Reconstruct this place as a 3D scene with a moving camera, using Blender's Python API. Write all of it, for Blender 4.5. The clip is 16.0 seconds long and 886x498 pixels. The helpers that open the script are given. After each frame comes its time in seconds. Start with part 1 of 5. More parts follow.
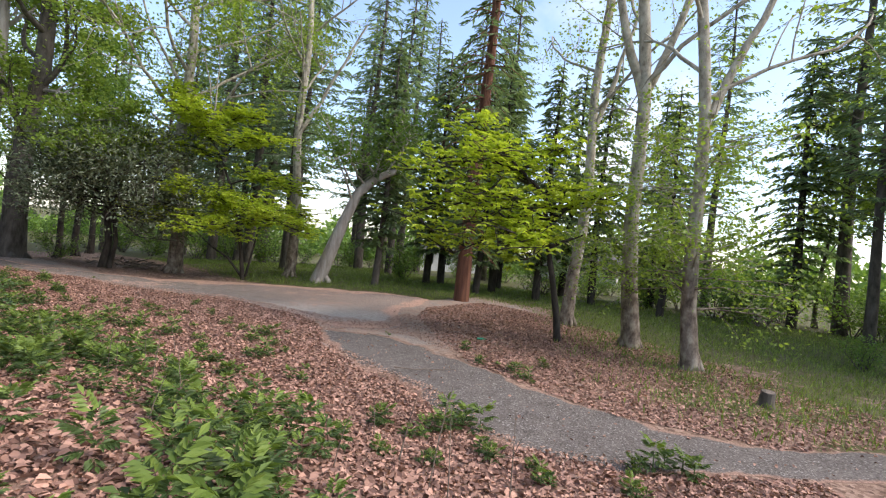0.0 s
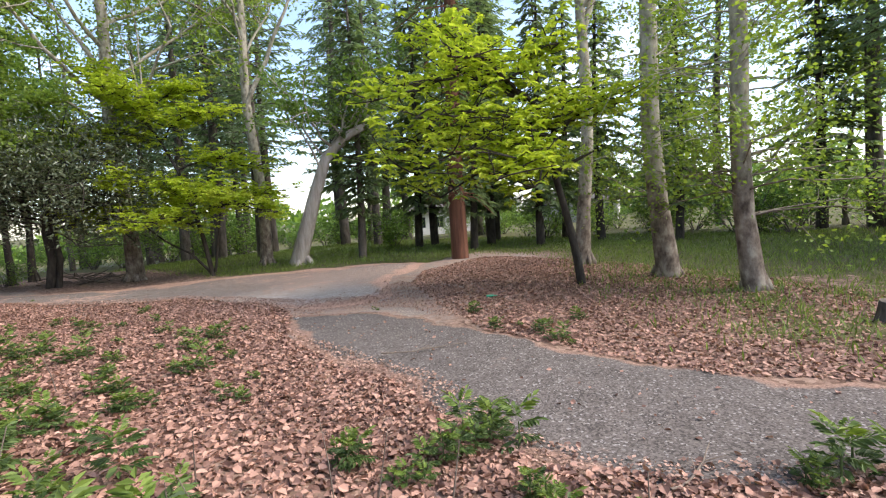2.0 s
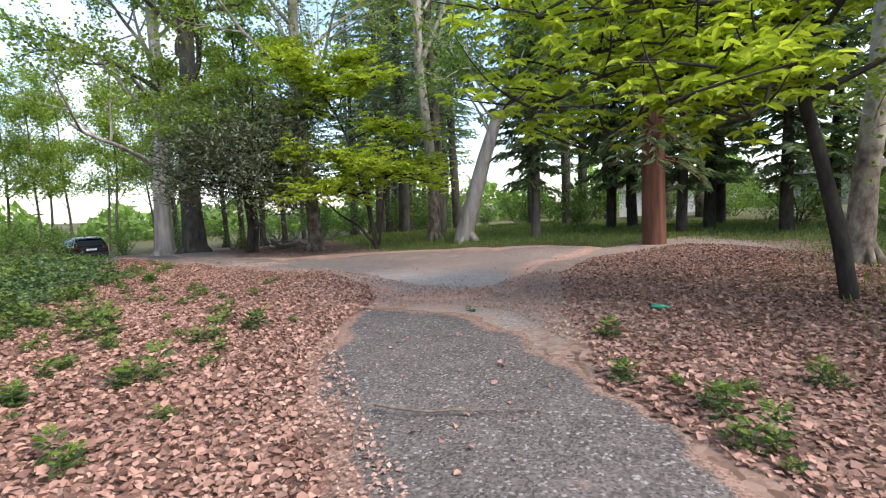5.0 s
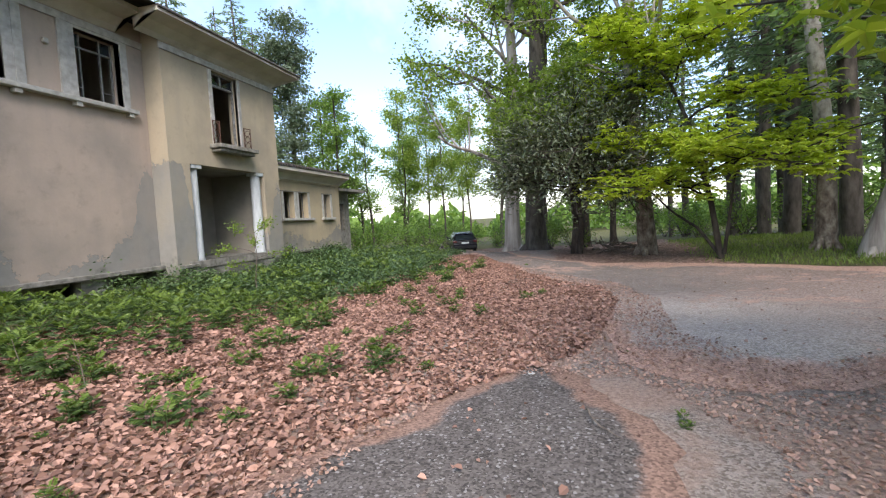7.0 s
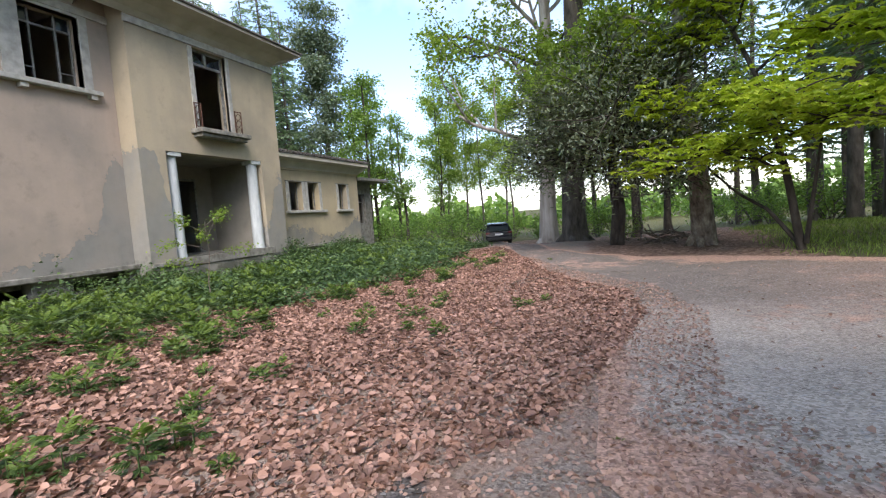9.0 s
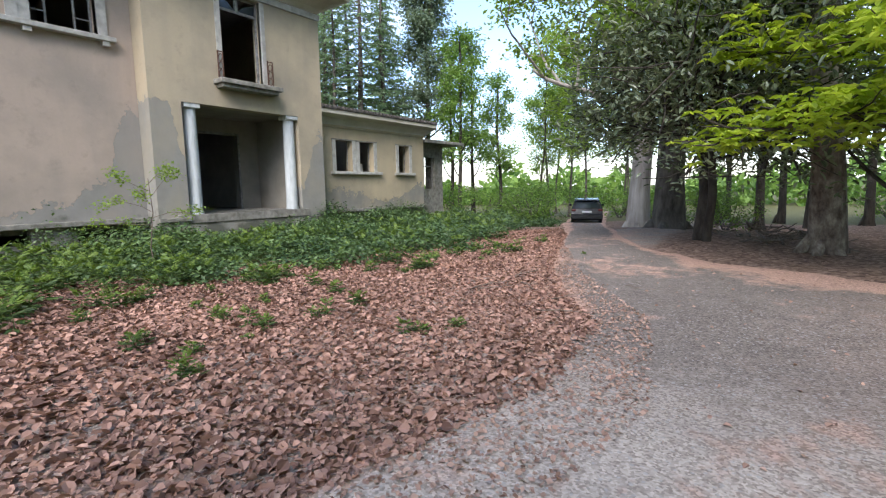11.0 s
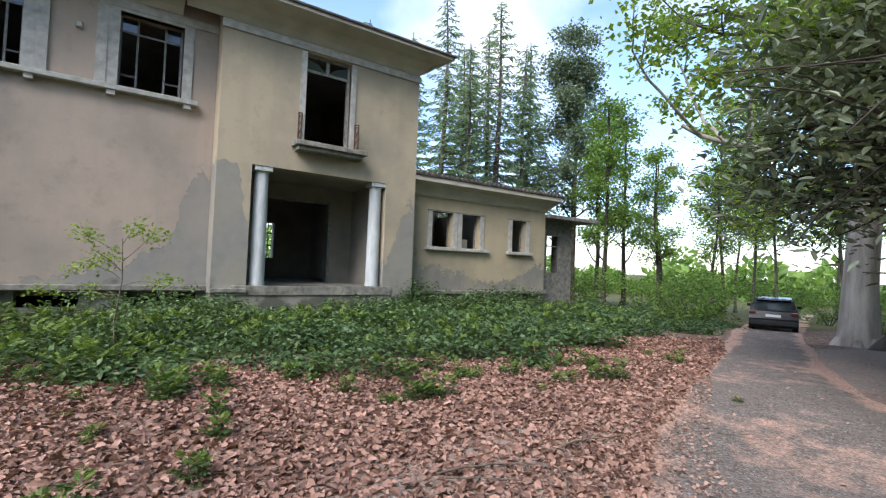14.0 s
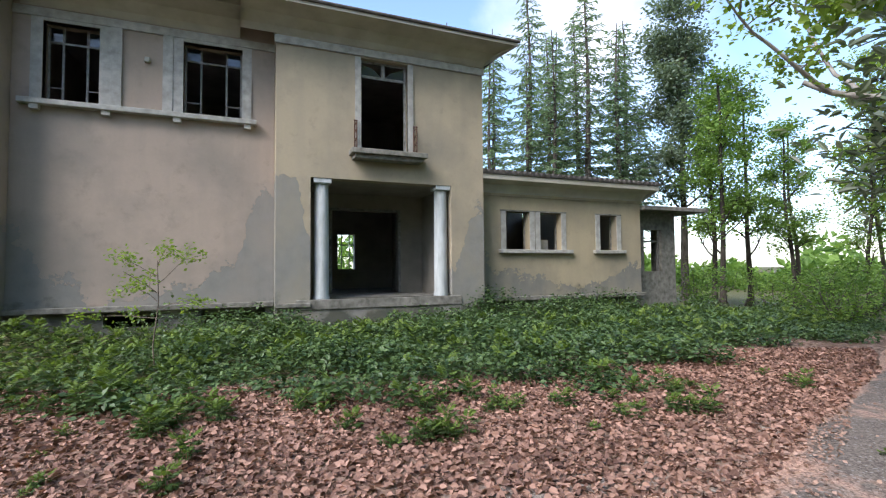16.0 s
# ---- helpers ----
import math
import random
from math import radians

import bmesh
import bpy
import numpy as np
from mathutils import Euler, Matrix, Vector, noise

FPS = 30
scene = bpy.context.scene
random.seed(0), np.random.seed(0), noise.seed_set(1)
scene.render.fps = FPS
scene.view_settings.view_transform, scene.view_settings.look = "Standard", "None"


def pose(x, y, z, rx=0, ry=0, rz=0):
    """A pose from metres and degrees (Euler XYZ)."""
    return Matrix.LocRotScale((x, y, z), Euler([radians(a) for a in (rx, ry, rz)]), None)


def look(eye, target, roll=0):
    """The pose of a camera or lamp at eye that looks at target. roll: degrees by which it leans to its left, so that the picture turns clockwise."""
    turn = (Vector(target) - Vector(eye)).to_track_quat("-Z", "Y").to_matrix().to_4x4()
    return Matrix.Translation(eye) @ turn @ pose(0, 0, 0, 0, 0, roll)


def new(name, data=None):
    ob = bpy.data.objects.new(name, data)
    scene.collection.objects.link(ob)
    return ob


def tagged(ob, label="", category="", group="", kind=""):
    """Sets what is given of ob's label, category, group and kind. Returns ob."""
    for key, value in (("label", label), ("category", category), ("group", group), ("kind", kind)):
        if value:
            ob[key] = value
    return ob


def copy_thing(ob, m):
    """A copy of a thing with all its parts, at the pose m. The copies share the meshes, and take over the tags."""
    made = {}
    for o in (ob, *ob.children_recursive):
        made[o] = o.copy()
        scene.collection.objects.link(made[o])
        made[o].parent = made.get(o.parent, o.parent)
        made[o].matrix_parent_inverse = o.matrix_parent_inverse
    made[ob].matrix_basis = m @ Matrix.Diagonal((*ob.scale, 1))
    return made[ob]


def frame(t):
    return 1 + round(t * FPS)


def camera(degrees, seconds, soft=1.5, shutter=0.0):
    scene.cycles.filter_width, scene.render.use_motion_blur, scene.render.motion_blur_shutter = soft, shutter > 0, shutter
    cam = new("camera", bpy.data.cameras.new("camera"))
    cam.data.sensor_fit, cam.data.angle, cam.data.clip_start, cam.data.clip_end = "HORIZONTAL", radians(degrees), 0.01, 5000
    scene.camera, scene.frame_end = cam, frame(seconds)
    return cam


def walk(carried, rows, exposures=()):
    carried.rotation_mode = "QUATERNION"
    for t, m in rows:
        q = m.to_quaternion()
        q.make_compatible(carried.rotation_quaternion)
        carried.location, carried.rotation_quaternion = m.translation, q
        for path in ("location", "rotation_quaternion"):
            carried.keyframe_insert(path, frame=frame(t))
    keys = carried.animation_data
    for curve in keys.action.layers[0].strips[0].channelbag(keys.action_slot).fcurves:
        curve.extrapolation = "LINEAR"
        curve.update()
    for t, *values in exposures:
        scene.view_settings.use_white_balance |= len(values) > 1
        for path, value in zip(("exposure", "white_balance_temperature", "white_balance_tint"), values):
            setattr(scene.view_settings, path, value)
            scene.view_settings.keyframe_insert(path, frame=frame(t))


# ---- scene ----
cam = camera(85.3, 16.0, 1.2)
PATH = [
    (0, (2.857, 0.879, 2.518), (1.692, 2.505, 2.52), 6.3),
    (0.5, (2.406, 1.621, 2.248), (0.984, 3.027, 2.245), 2.3),
    (1, (1.844, 2.24, 2.18), (0.497, 3.704, 1.981), 2.1),
    (1.5, (1.615, 2.723, 2.081), (0.381, 4.275, 1.819), -0.2),
    (2, (1.382, 3.255, 2.017), (0.239, 4.89, 1.876), -3.2),
    (2.5, (1.222, 3.698, 1.996), (0.072, 5.327, 2.152), -6.3),
    (3, (1.17, 4.325, 1.909), (0.23, 6.065, 2.204), -5.1),
    (3.5, (1.067, 4.966, 1.859), (0.171, 6.737, 2.1), -2.2),
    (4, (0.932, 5.662, 1.804), (-0.301, 7.236, 1.847), -0.6),
    (4.5, (0.515, 6.393, 1.755), (-1.098, 7.573, 1.682), -1.5),
    (5, (0.192, 6.986, 1.636), (-1.533, 7.981, 1.457), -2.5),
    (5.2, (0.05, 7.206, 1.633), (-1.755, 8.046, 1.446), -3.9),
    (7.3, (-2.414, 10.359, 1.66), (-4.338, 9.824, 1.538), -3.0),
    (7.5, (-2.679, 10.444, 1.644), (-4.613, 9.953, 1.513), -2.5),
    (8, (-3.505, 10.658, 1.546), (-5.427, 10.13, 1.374), -2.5),
    (8.5, (-4.316, 10.762, 1.507), (-6.211, 10.142, 1.344), -3.6),
    (9, (-4.994, 10.868, 1.417), (-6.859, 10.16, 1.279), -4.4),
    (9.2, (-5.271, 10.885, 1.433), (-7.099, 10.084, 1.31), -4.0),
    (11.3, (-9.373, 12.738, 1.451), (-10.886, 11.461, 1.17), -0.1),
    (11.5, (-9.714, 12.634, 1.461), (-11.136, 11.255, 1.179), 0.4),
    (12, (-10.452, 12.363, 1.457), (-11.68, 10.8, 1.237), 1.8),
    (12.5, (-11.111, 12.143, 1.435), (-12.315, 10.552, 1.288), 1.6),
    (13, (-11.836, 11.966, 1.447), (-13.034, 10.364, 1.426), 0.5),
    (13.5, (-12.461, 11.743, 1.44), (-13.695, 10.169, 1.489), 1.7),
    (14, (-13.054, 11.653, 1.44), (-14.205, 10.019, 1.513), 2.2),
    (14.5, (-13.613, 11.419, 1.456), (-14.733, 9.763, 1.526), 4.9),
    (15, (-14.067, 11.271, 1.461), (-15.143, 9.587, 1.544), 6.0),
    (15.5, (-14.513, 11.258, 1.472), (-15.387, 9.464, 1.608), 2.6),
    (16, (-14.605, 11.219, 1.528), (-15.374, 9.375, 1.61), -0.5),
]
walk(cam, [(t, look(eye, target, roll)) for t, eye, target, roll in PATH], exposures=[(0, 1.4, 6950, 16), (1, 1.42, 6950, 16), (2.5, 1.68, 6950, 16), (3, 1.64, 6950, 16), (4, 1.4, 6950, 16), (5, 1.6, 6650, 15), (8, 1.49, 6600, 15), (12, 1.62, 6300, 13), (13, 1.52, 6300, 13), (16, 1.46, 6300, 13)])

# ---- light ----
world = bpy.data.worlds.new("sky")
scene.world = world
world.use_nodes = True
wt = world.node_tree
wt.nodes.clear()
w_out = wt.nodes.new("ShaderNodeOutputWorld")
w_bg = wt.nodes.new("ShaderNodeBackground")
w_sky = wt.nodes.new("ShaderNodeTexSky")
w_sky.sky_type = "NISHITA"
w_sky.sun_disc = False
w_sky.sun_elevation, w_sky.sun_rotation = radians(45), radians(66)
w_sky.air_density, w_sky.dust_density, w_sky.ozone_density = 1.0, 1.0, 2.2
w_map = wt.nodes.new("ShaderNodeTexCoord")
w_noise = wt.nodes.new("ShaderNodeTexNoise")
w_noise.inputs["Scale"].default_value, w_noise.inputs["Detail"].default_value = 2.6, 7
w_ramp = wt.nodes.new("ShaderNodeValToRGB")
w_ramp.color_ramp.elements[0].position, w_ramp.color_ramp.elements[1].position = 0.52, 0.76
w_mix = wt.nodes.new("ShaderNodeMix")
w_mix.data_type = "RGBA"
w_mix.inputs[7].default_value = (3.7, 3.9, 4.2, 1)
wt.links.new(w_map.outputs["Generated"], w_noise.inputs["Vector"])
wt.links.new(w_noise.outputs["Fac"], w_ramp.inputs["Fac"])
wt.links.new(w_ramp.outputs["Color"], w_mix.inputs[0])
wt.links.new(w_sky.outputs["Color"], w_mix.inputs[6])
wt.links.new(w_mix.outputs[2], w_bg.inputs["Color"])
wt.links.new(w_bg.outputs["Background"], w_out.inputs["Surface"])
w_bg.inputs["Strength"].default_value = 0.15
sun = new("sun", bpy.data.lights.new("sun", "SUN"))
sun.data.energy, sun.data.angle, sun.data.color = 2.1, radians(40), (1.0, 0.97, 0.93)
sun.matrix_world = look((27, 22.5, 36), (-6, 8, 0))

# ---- materials ----


class Nodes:
    """A short way to write a node material."""

    def __init__(self, name):
        self.mat = bpy.data.materials.new(name)
        self.mat.use_nodes = True
        self.tree = self.mat.node_tree
        self.tree.nodes.clear()
        self.out = self.tree.nodes.new("ShaderNodeOutputMaterial")

    def node(self, kind, **values):
        n = self.tree.nodes.new(kind)
        for key, value in values.items():
            slot = int(key[1:]) if key[0] == "i" and key[1:].isdigit() else key.replace("_", " ")
            if hasattr(value, "is_output"):
                self.tree.links.new(value, n.inputs[slot])
            else:
                n.inputs[slot].default_value = value
        return n

    def place(self):
        return self.node("ShaderNodeNewGeometry").outputs["Position"]

    def noise(self, scale, detail=5, vector=None, stretch=None, rough=0.55):
        vector = vector or self.place()
        if stretch:
            m = self.node("ShaderNodeMapping", Vector=vector)
            m.inputs["Scale"].default_value = stretch
            vector = m.outputs[0]
        return self.node("ShaderNodeTexNoise", Vector=vector, Scale=scale, Detail=detail, Roughness=rough).outputs["Fac"]

    def ramp(self, fac, stops):
        r = self.node("ShaderNodeValToRGB", Fac=fac)
        e = r.color_ramp.elements
        e[0].position, e[1].position = stops[0][0], stops[-1][0]
        for pos, _ in stops[1:-1]:
            e.new(pos)
        for el, (_, col) in zip(e, stops):
            el.color = (*col, 1) if isinstance(col, tuple) else (col, col, col, 1)
        return r.outputs["Color"]

    def mix(self, fac, a, b, how="MIX"):
        m = self.tree.nodes.new("ShaderNodeMix")
        m.data_type, m.blend_type = "RGBA", how
        for slot, value in ((0, fac), (6, a), (7, b)):
            if hasattr(value, "is_output"):
                self.tree.links.new(value, m.inputs[slot])
            else:
                m.inputs[slot].default_value = (*value, 1) if isinstance(value, tuple) else value
        return m.outputs[2]

    def maths(self, how, a, b=0.0):
        m = self.tree.nodes.new("ShaderNodeMath")
        m.operation = how
        for slot, value in ((0, a), (1, b)):
            if hasattr(value, "is_output"):
                self.tree.links.new(value, m.inputs[slot])
            else:
                m.inputs[slot].default_value = value
        return m.outputs[0]

    def bump(self, height, strength=0.4, distance=0.02):
        return self.node("ShaderNodeBump", Height=height, Strength=strength, Distance=distance).outputs["Normal"]

    def done(self, colour, rough=0.8, normal=None, metal=0.0, spec=0.5):
        p = self.node("ShaderNodeBsdfPrincipled", Roughness=rough, Metallic=metal)
        p.inputs["Specular IOR Level"].default_value = spec
        if hasattr(colour, "is_output"):
            self.tree.links.new(colour, p.inputs["Base Color"])
        else:
            p.inputs["Base Color"].default_value = (*colour, 1)
        if normal:
            self.tree.links.new(normal, p.inputs["Normal"])
        self.tree.links.new(p.outputs[0], self.out.inputs["Surface"])
        return self.mat


def leaf_material(name, low, high, gloss=0.5, glow=0.45, wide=0.0):
    """Thin leaves that let some light through, each a little different."""
    n = Nodes(name)
    island = n.node("ShaderNodeNewGeometry").outputs["Random Per Island"]
    big = n.noise(0.7, 3)
    f = n.maths("ADD", n.maths("MULTIPLY", island, 0.7), n.maths("MULTIPLY", big, 0.45))
    col = n.ramp(f, ((0.15, low), (0.95, high)))
    p = n.node("ShaderNodeBsdfPrincipled", Base_Color=col, Roughness=gloss)
    p.inputs["Specular IOR Level"].default_value = 0.4
    t = n.node("ShaderNodeBsdfTranslucent", Color=n.mix(1.0, col, (1.25, 1.25, 0.7), "MULTIPLY"))
    m = n.node("ShaderNodeMixShader", i0=glow, i1=p.outputs[0], i2=t.outputs[0])
    n.tree.links.new(m.outputs[0], n.out.inputs["Surface"])
    return n.mat


def bark_material(name, dark, light, scale=3.0, stretch=(1, 1, 0.35), strength=0.7):
    n = Nodes(name)
    a = n.noise(scale, 8, stretch=stretch, rough=0.65)
    b = n.noise(0.5, 3)
    col = n.mix(n.maths("MULTIPLY", b, 0.5), n.ramp(a, ((0.32, dark), (0.68, light))), dark)
    fine = n.noise(scale * 6, 5, stretch=stretch)
    return n.done(col, 0.9, n.bump(n.maths("ADD", a, n.maths("MULTIPLY", fine, 0.4)), strength, 0.04), spec=0.2)


def plaster_material(name, cream, worn, grey, reach):
    """Old render: cream paint, stained and fallen off in ragged patches low on the wall."""
    n = Nodes(name)
    split = n.node("ShaderNodeSeparateXYZ", Vector=n.place())
    x, z = split.outputs["X"], split.outputs["Z"]
    fine = n.noise(14, 6)
    streak = n.noise(1.0, 5, stretch=(2.6, 2.6, 0.22))
    paint = n.mix(n.ramp(streak, ((0.45, 0.0), (0.8, 0.42))), cream, worn)
    paint = n.mix(n.ramp(fine, ((0.3, 0.0), (0.8, 0.22))), paint, worn)
    paint = n.mix(n.ramp(n.noise(0.42, 7, rough=0.6), ((0.42, 0.0), (0.66, 0.75))), paint, tuple(v * 0.86 for v in worn))
    paint = n.mix(n.ramp(n.noise(2.4, 7, rough=0.7), ((0.56, 0.0), (0.74, 0.4))), paint, tuple(v * 0.7 for v in worn))
    # the paint has gone below a height that changes along the wall
    first, last = reach[0][0], reach[-1][0]
    along = n.maths("DIVIDE", n.maths("SUBTRACT", x, first), last - first)
    height = n.maths("MULTIPLY", n.ramp(along, [((px - first) / (last - first), ph / 5) for px, ph in reach]), 5.0)
    ragged = n.maths("ADD", n.maths("MULTIPLY", n.maths("SUBTRACT", n.noise(1.7, 9, rough=0.66), 0.5), 2.1), n.maths("MULTIPLY", n.maths("SUBTRACT", n.noise(6, 5, rough=0.65), 0.5), 0.7))
    edge = n.maths("ADD", n.maths("SUBTRACT", height, z), ragged)
    bare = n.ramp(edge, ((0.0, 0.0), (0.025, 1.0)))
    concrete = n.mix(n.noise(3.5, 7), grey, tuple(v * 0.7 for v in grey))
    concrete = n.mix(n.ramp(n.noise(1.1, 6, stretch=(1, 1, 0.5)), ((0.45, 0.0), (0.62, 0.7))), concrete, worn)
    col = n.mix(bare, paint, concrete)
    moss = n.ramp(n.maths("ADD", n.noise(1.6, 5), n.maths("MULTIPLY", n.maths("SUBTRACT", 0.75, z), 0.35)), ((0.56, 0.0), (0.72, 0.8)))
    col = n.mix(moss, col, (0.07, 0.075, 0.055))
    h = n.maths("ADD", n.maths("MULTIPLY", bare, -0.8), n.maths("MULTIPLY", fine, 0.18))
    h = n.maths("ADD", h, n.maths("MULTIPLY", n.maths("MULTIPLY", bare, n.noise(6, 6)), 0.6))
    return n.done(col, 0.92, n.bump(h, 0.7, 0.025), spec=0.2)


def plain_material(name, a, b, scale=6.0, rough=0.8, metal=0.0, strength=0.25, stretch=None):
    n = Nodes(name)
    f = n.noise(scale, 6, stretch=stretch)
    col = n.ramp(f, ((0.3, a), (0.7, b)))
    col = n.mix(n.ramp(n.noise(scale * 0.15, 4), ((0.45, 0.0), (0.75, 0.4))), col, a)
    return n.done(col, rough, n.bump(n.noise(scale * 5, 5), strength, 0.01), metal)


M_PLANE = leaf_material("plane_leaves", (0.11, 0.185, 0.03), (0.29, 0.39, 0.07), 0.5, 0.5)
M_FRESH = leaf_material("fresh_leaves", (0.23, 0.33, 0.03), (0.50, 0.58, 0.075), 0.42, 0.55)
M_EVER = leaf_material("evergreen_leaves", (0.06, 0.085, 0.05), (0.25, 0.285, 0.19), 0.27, 0.3)
M_NEEDLE = leaf_material("needles", (0.075, 0.12, 0.06), (0.20, 0.275, 0.135), 0.7, 0.5)
M_CEDAR = leaf_material("cedar_needles", (0.10, 0.165, 0.10), (0.235, 0.32, 0.185), 0.7, 0.5)
M_WOOD_LEAF = leaf_material("woodland_leaves", (0.07, 0.14, 0.03), (0.20, 0.31, 0.06), 0.6, 0.45)
M_GUM = leaf_material("grey_green_leaves", (0.09, 0.13, 0.09), (0.20, 0.25, 0.18), 0.6, 0.4)
M_HERB = leaf_material("herb_leaves", (0.024, 0.052, 0.013), (0.095, 0.15, 0.036), 0.55, 0.3)
M_HERB_TIP = leaf_material("young_herb_leaves", (0.07, 0.125, 0.018), (0.175, 0.245, 0.048), 0.55, 0.35)
M_BRAMBLE = leaf_material("bramble_leaves", (0.016, 0.044, 0.016), (0.125, 0.195, 0.065), 0.45, 0.25)
M_GRASS = leaf_material("grass_blades", (0.075, 0.12, 0.022), (0.23, 0.31, 0.07), 0.6, 0.35)
M_LITTER = leaf_material("fallen_leaves", (0.075, 0.034, 0.024), (0.47, 0.277, 0.205), 0.8, 0.08)

M_CRUMB = leaf_material("needle_crumbs", (0.19, 0.105, 0.075), (0.47, 0.31, 0.235), 0.85, 0.05)


def plane_bark():
    n = Nodes("plane_bark")
    z = n.node("ShaderNodeSeparateXYZ", Vector=n.place()).outputs["Z"]
    flakes = n.noise(5.0, 7, stretch=(1, 1, 0.6), rough=0.65)
    broad = n.noise(1.1, 4)
    old = n.ramp(flakes, ((0.35, (0.075, 0.055, 0.042)), (0.52, (0.20, 0.16, 0.125)), (0.68, (0.36, 0.32, 0.25))))
    young = n.ramp(flakes, ((0.34, (0.15, 0.13, 0.095)), (0.5, (0.31, 0.28, 0.215)), (0.7, (0.44, 0.41, 0.33))))
    up = n.maths("ADD", n.maths("MULTIPLY", z, 0.16), n.maths("MULTIPLY", broad, 0.9))
    col = n.mix(n.ramp(up, ((0.78, 0.0), (1.2, 1.0))), old, young)
    return n.done(col, 0.88, n.bump(flakes, 0.6, 0.03), spec=0.2)


M_BARK_PLANE = plane_bark()
M_BARK_PALE = bark_material("pale_split_bark", (0.22, 0.18, 0.15), (0.62, 0.57, 0.50), 2.5, (1.4, 1.4, 0.2), 0.6)
M_BARK_DARK = bark_material("dark_bark", (0.022, 0.018, 0.014), (0.10, 0.084, 0.068), 5.0)
M_BARK_GREY = bark_material("grey_brown_bark", (0.045, 0.037, 0.03), (0.19, 0.165, 0.135), 4.0)
M_BARK_RED = bark_material("red_fibrous_bark", (0.075, 0.034, 0.023), (0.26, 0.12, 0.075), 5.0, (1.6, 1.6, 0.09), 1.0)
M_TOWER = plaster_material("cream_plaster", (0.45, 0.37, 0.255), (0.31, 0.275, 0.215), (0.30, 0.285, 0.25), [(-21.75, 3.6), (-21.3, 3.2), (-21.05, 2.2), (-20.7, 1.6), (-16.4, 2.0), (-16.2, 2.8), (-15.95, 4.0), (-15.42, 4.1)])
M_WING = plaster_material("pinkish_plaster", (0.425, 0.335, 0.265), (0.295, 0.26, 0.22), (0.29, 0.275, 0.245), [(-15.42, 3.6), (-15.1, 3.7), (-14.8, 3.3), (-14.62, 2.2), (-14.4, 1.5), (-13.8, 1.3), (-13.0, 1.15), (-12.0, 0.8), (-11.2, 0.85), (-10.6, 1.3), (-10.1, 1.6), (-9.9, 2.0), (-9.45, 2.5)])
M_ANNEX = plaster_material("ochre_plaster", (0.44, 0.36, 0.235), (0.30, 0.265, 0.20), (0.26, 0.245, 0.21), [(-28.9, 1.8), (-28.3, 1.5), (-27.4, 1.05), (-26, 0.95), (-24, 1.1), (-22.6, 1.45), (-22.1, 1.9), (-21.75, 2.2)])
M_TRIM = plain_material("old_white_paint", (0.30, 0.285, 0.25), (0.50, 0.48, 0.43), 5, 0.75)
M_SOFFIT = plain_material("weathered_soffit", (0.40, 0.36, 0.29), (0.56, 0.52, 0.44), 1.5, 0.9)
# soffit plaster made darker: the shade inside the portico is painted in
M_PORTICO = plain_material("shaded_portico_plaster", (0.20, 0.18, 0.145), (0.31, 0.28, 0.23), 1.2, 0.95)
M_COLUMN = plain_material("grey_stone_column", (0.38, 0.40, 0.39), (0.60, 0.62, 0.61), 3, 0.7, stretch=(3, 3, 0.6))
M_STONE = plain_material("mossy_concrete", (0.10, 0.095, 0.075), (0.30, 0.28, 0.24), 5, 0.95, strength=0.6)
M_ROOF = plain_material("dark_roof_tiles", (0.05, 0.045, 0.04), (0.14, 0.12, 0.105), 4, 0.9)
M_INSIDE = plain_material("dim_interior_plaster", (0.34, 0.31, 0.27), (0.5, 0.47, 0.42), 1.2, 0.95)
M_METAL = plain_material("rusty_window_metal", (0.12, 0.11, 0.10), (0.33, 0.33, 0.31), 8, 0.7, 0.3)
M_RUST = plain_material("rusty_iron", (0.05, 0.025, 0.016), (0.14, 0.07, 0.045), 12, 0.85, 0.4)
M_CAR = Nodes("dark_car_paint").done((0.008, 0.009, 0.014), 0.2, spec=0.35)
M_GLASS = Nodes("dark_glass").done((0.02, 0.026, 0.035), 0.06, spec=0.8)
M_TYRE = plain_material("tyre_rubber", (0.012, 0.012, 0.012), (0.03, 0.03, 0.03), 20, 0.9)
M_PLATE = Nodes("number_plate").done((0.62, 0.63, 0.62), 0.5)
M_RED = Nodes("tail_light").done((0.10, 0.012, 0.012), 0.2)
M_WHITE_WALL = plain_material("whitewashed_wall", (0.55, 0.54, 0.50), (0.75, 0.74, 0.70), 1.5, 0.9)
M_GREY_WALL = plain_material("grey_wall", (0.30, 0.28, 0.25), (0.44, 0.42, 0.38), 1.5, 0.9)
M_SHED = plain_material("weathered_boards", (0.05, 0.045, 0.04), (0.13, 0.12, 0.105), 2, 0.9)
M_TWIG = plain_material("dead_wood", (0.08, 0.06, 0.045), (0.22, 0.175, 0.135), 20, 0.95)
M_BOTTLE = Nodes("green_glass_bottle").done((0.03, 0.22, 0.12), 0.1)
M_PAPER = Nodes("pale_litter").done((0.5, 0.49, 0.46), 0.7)


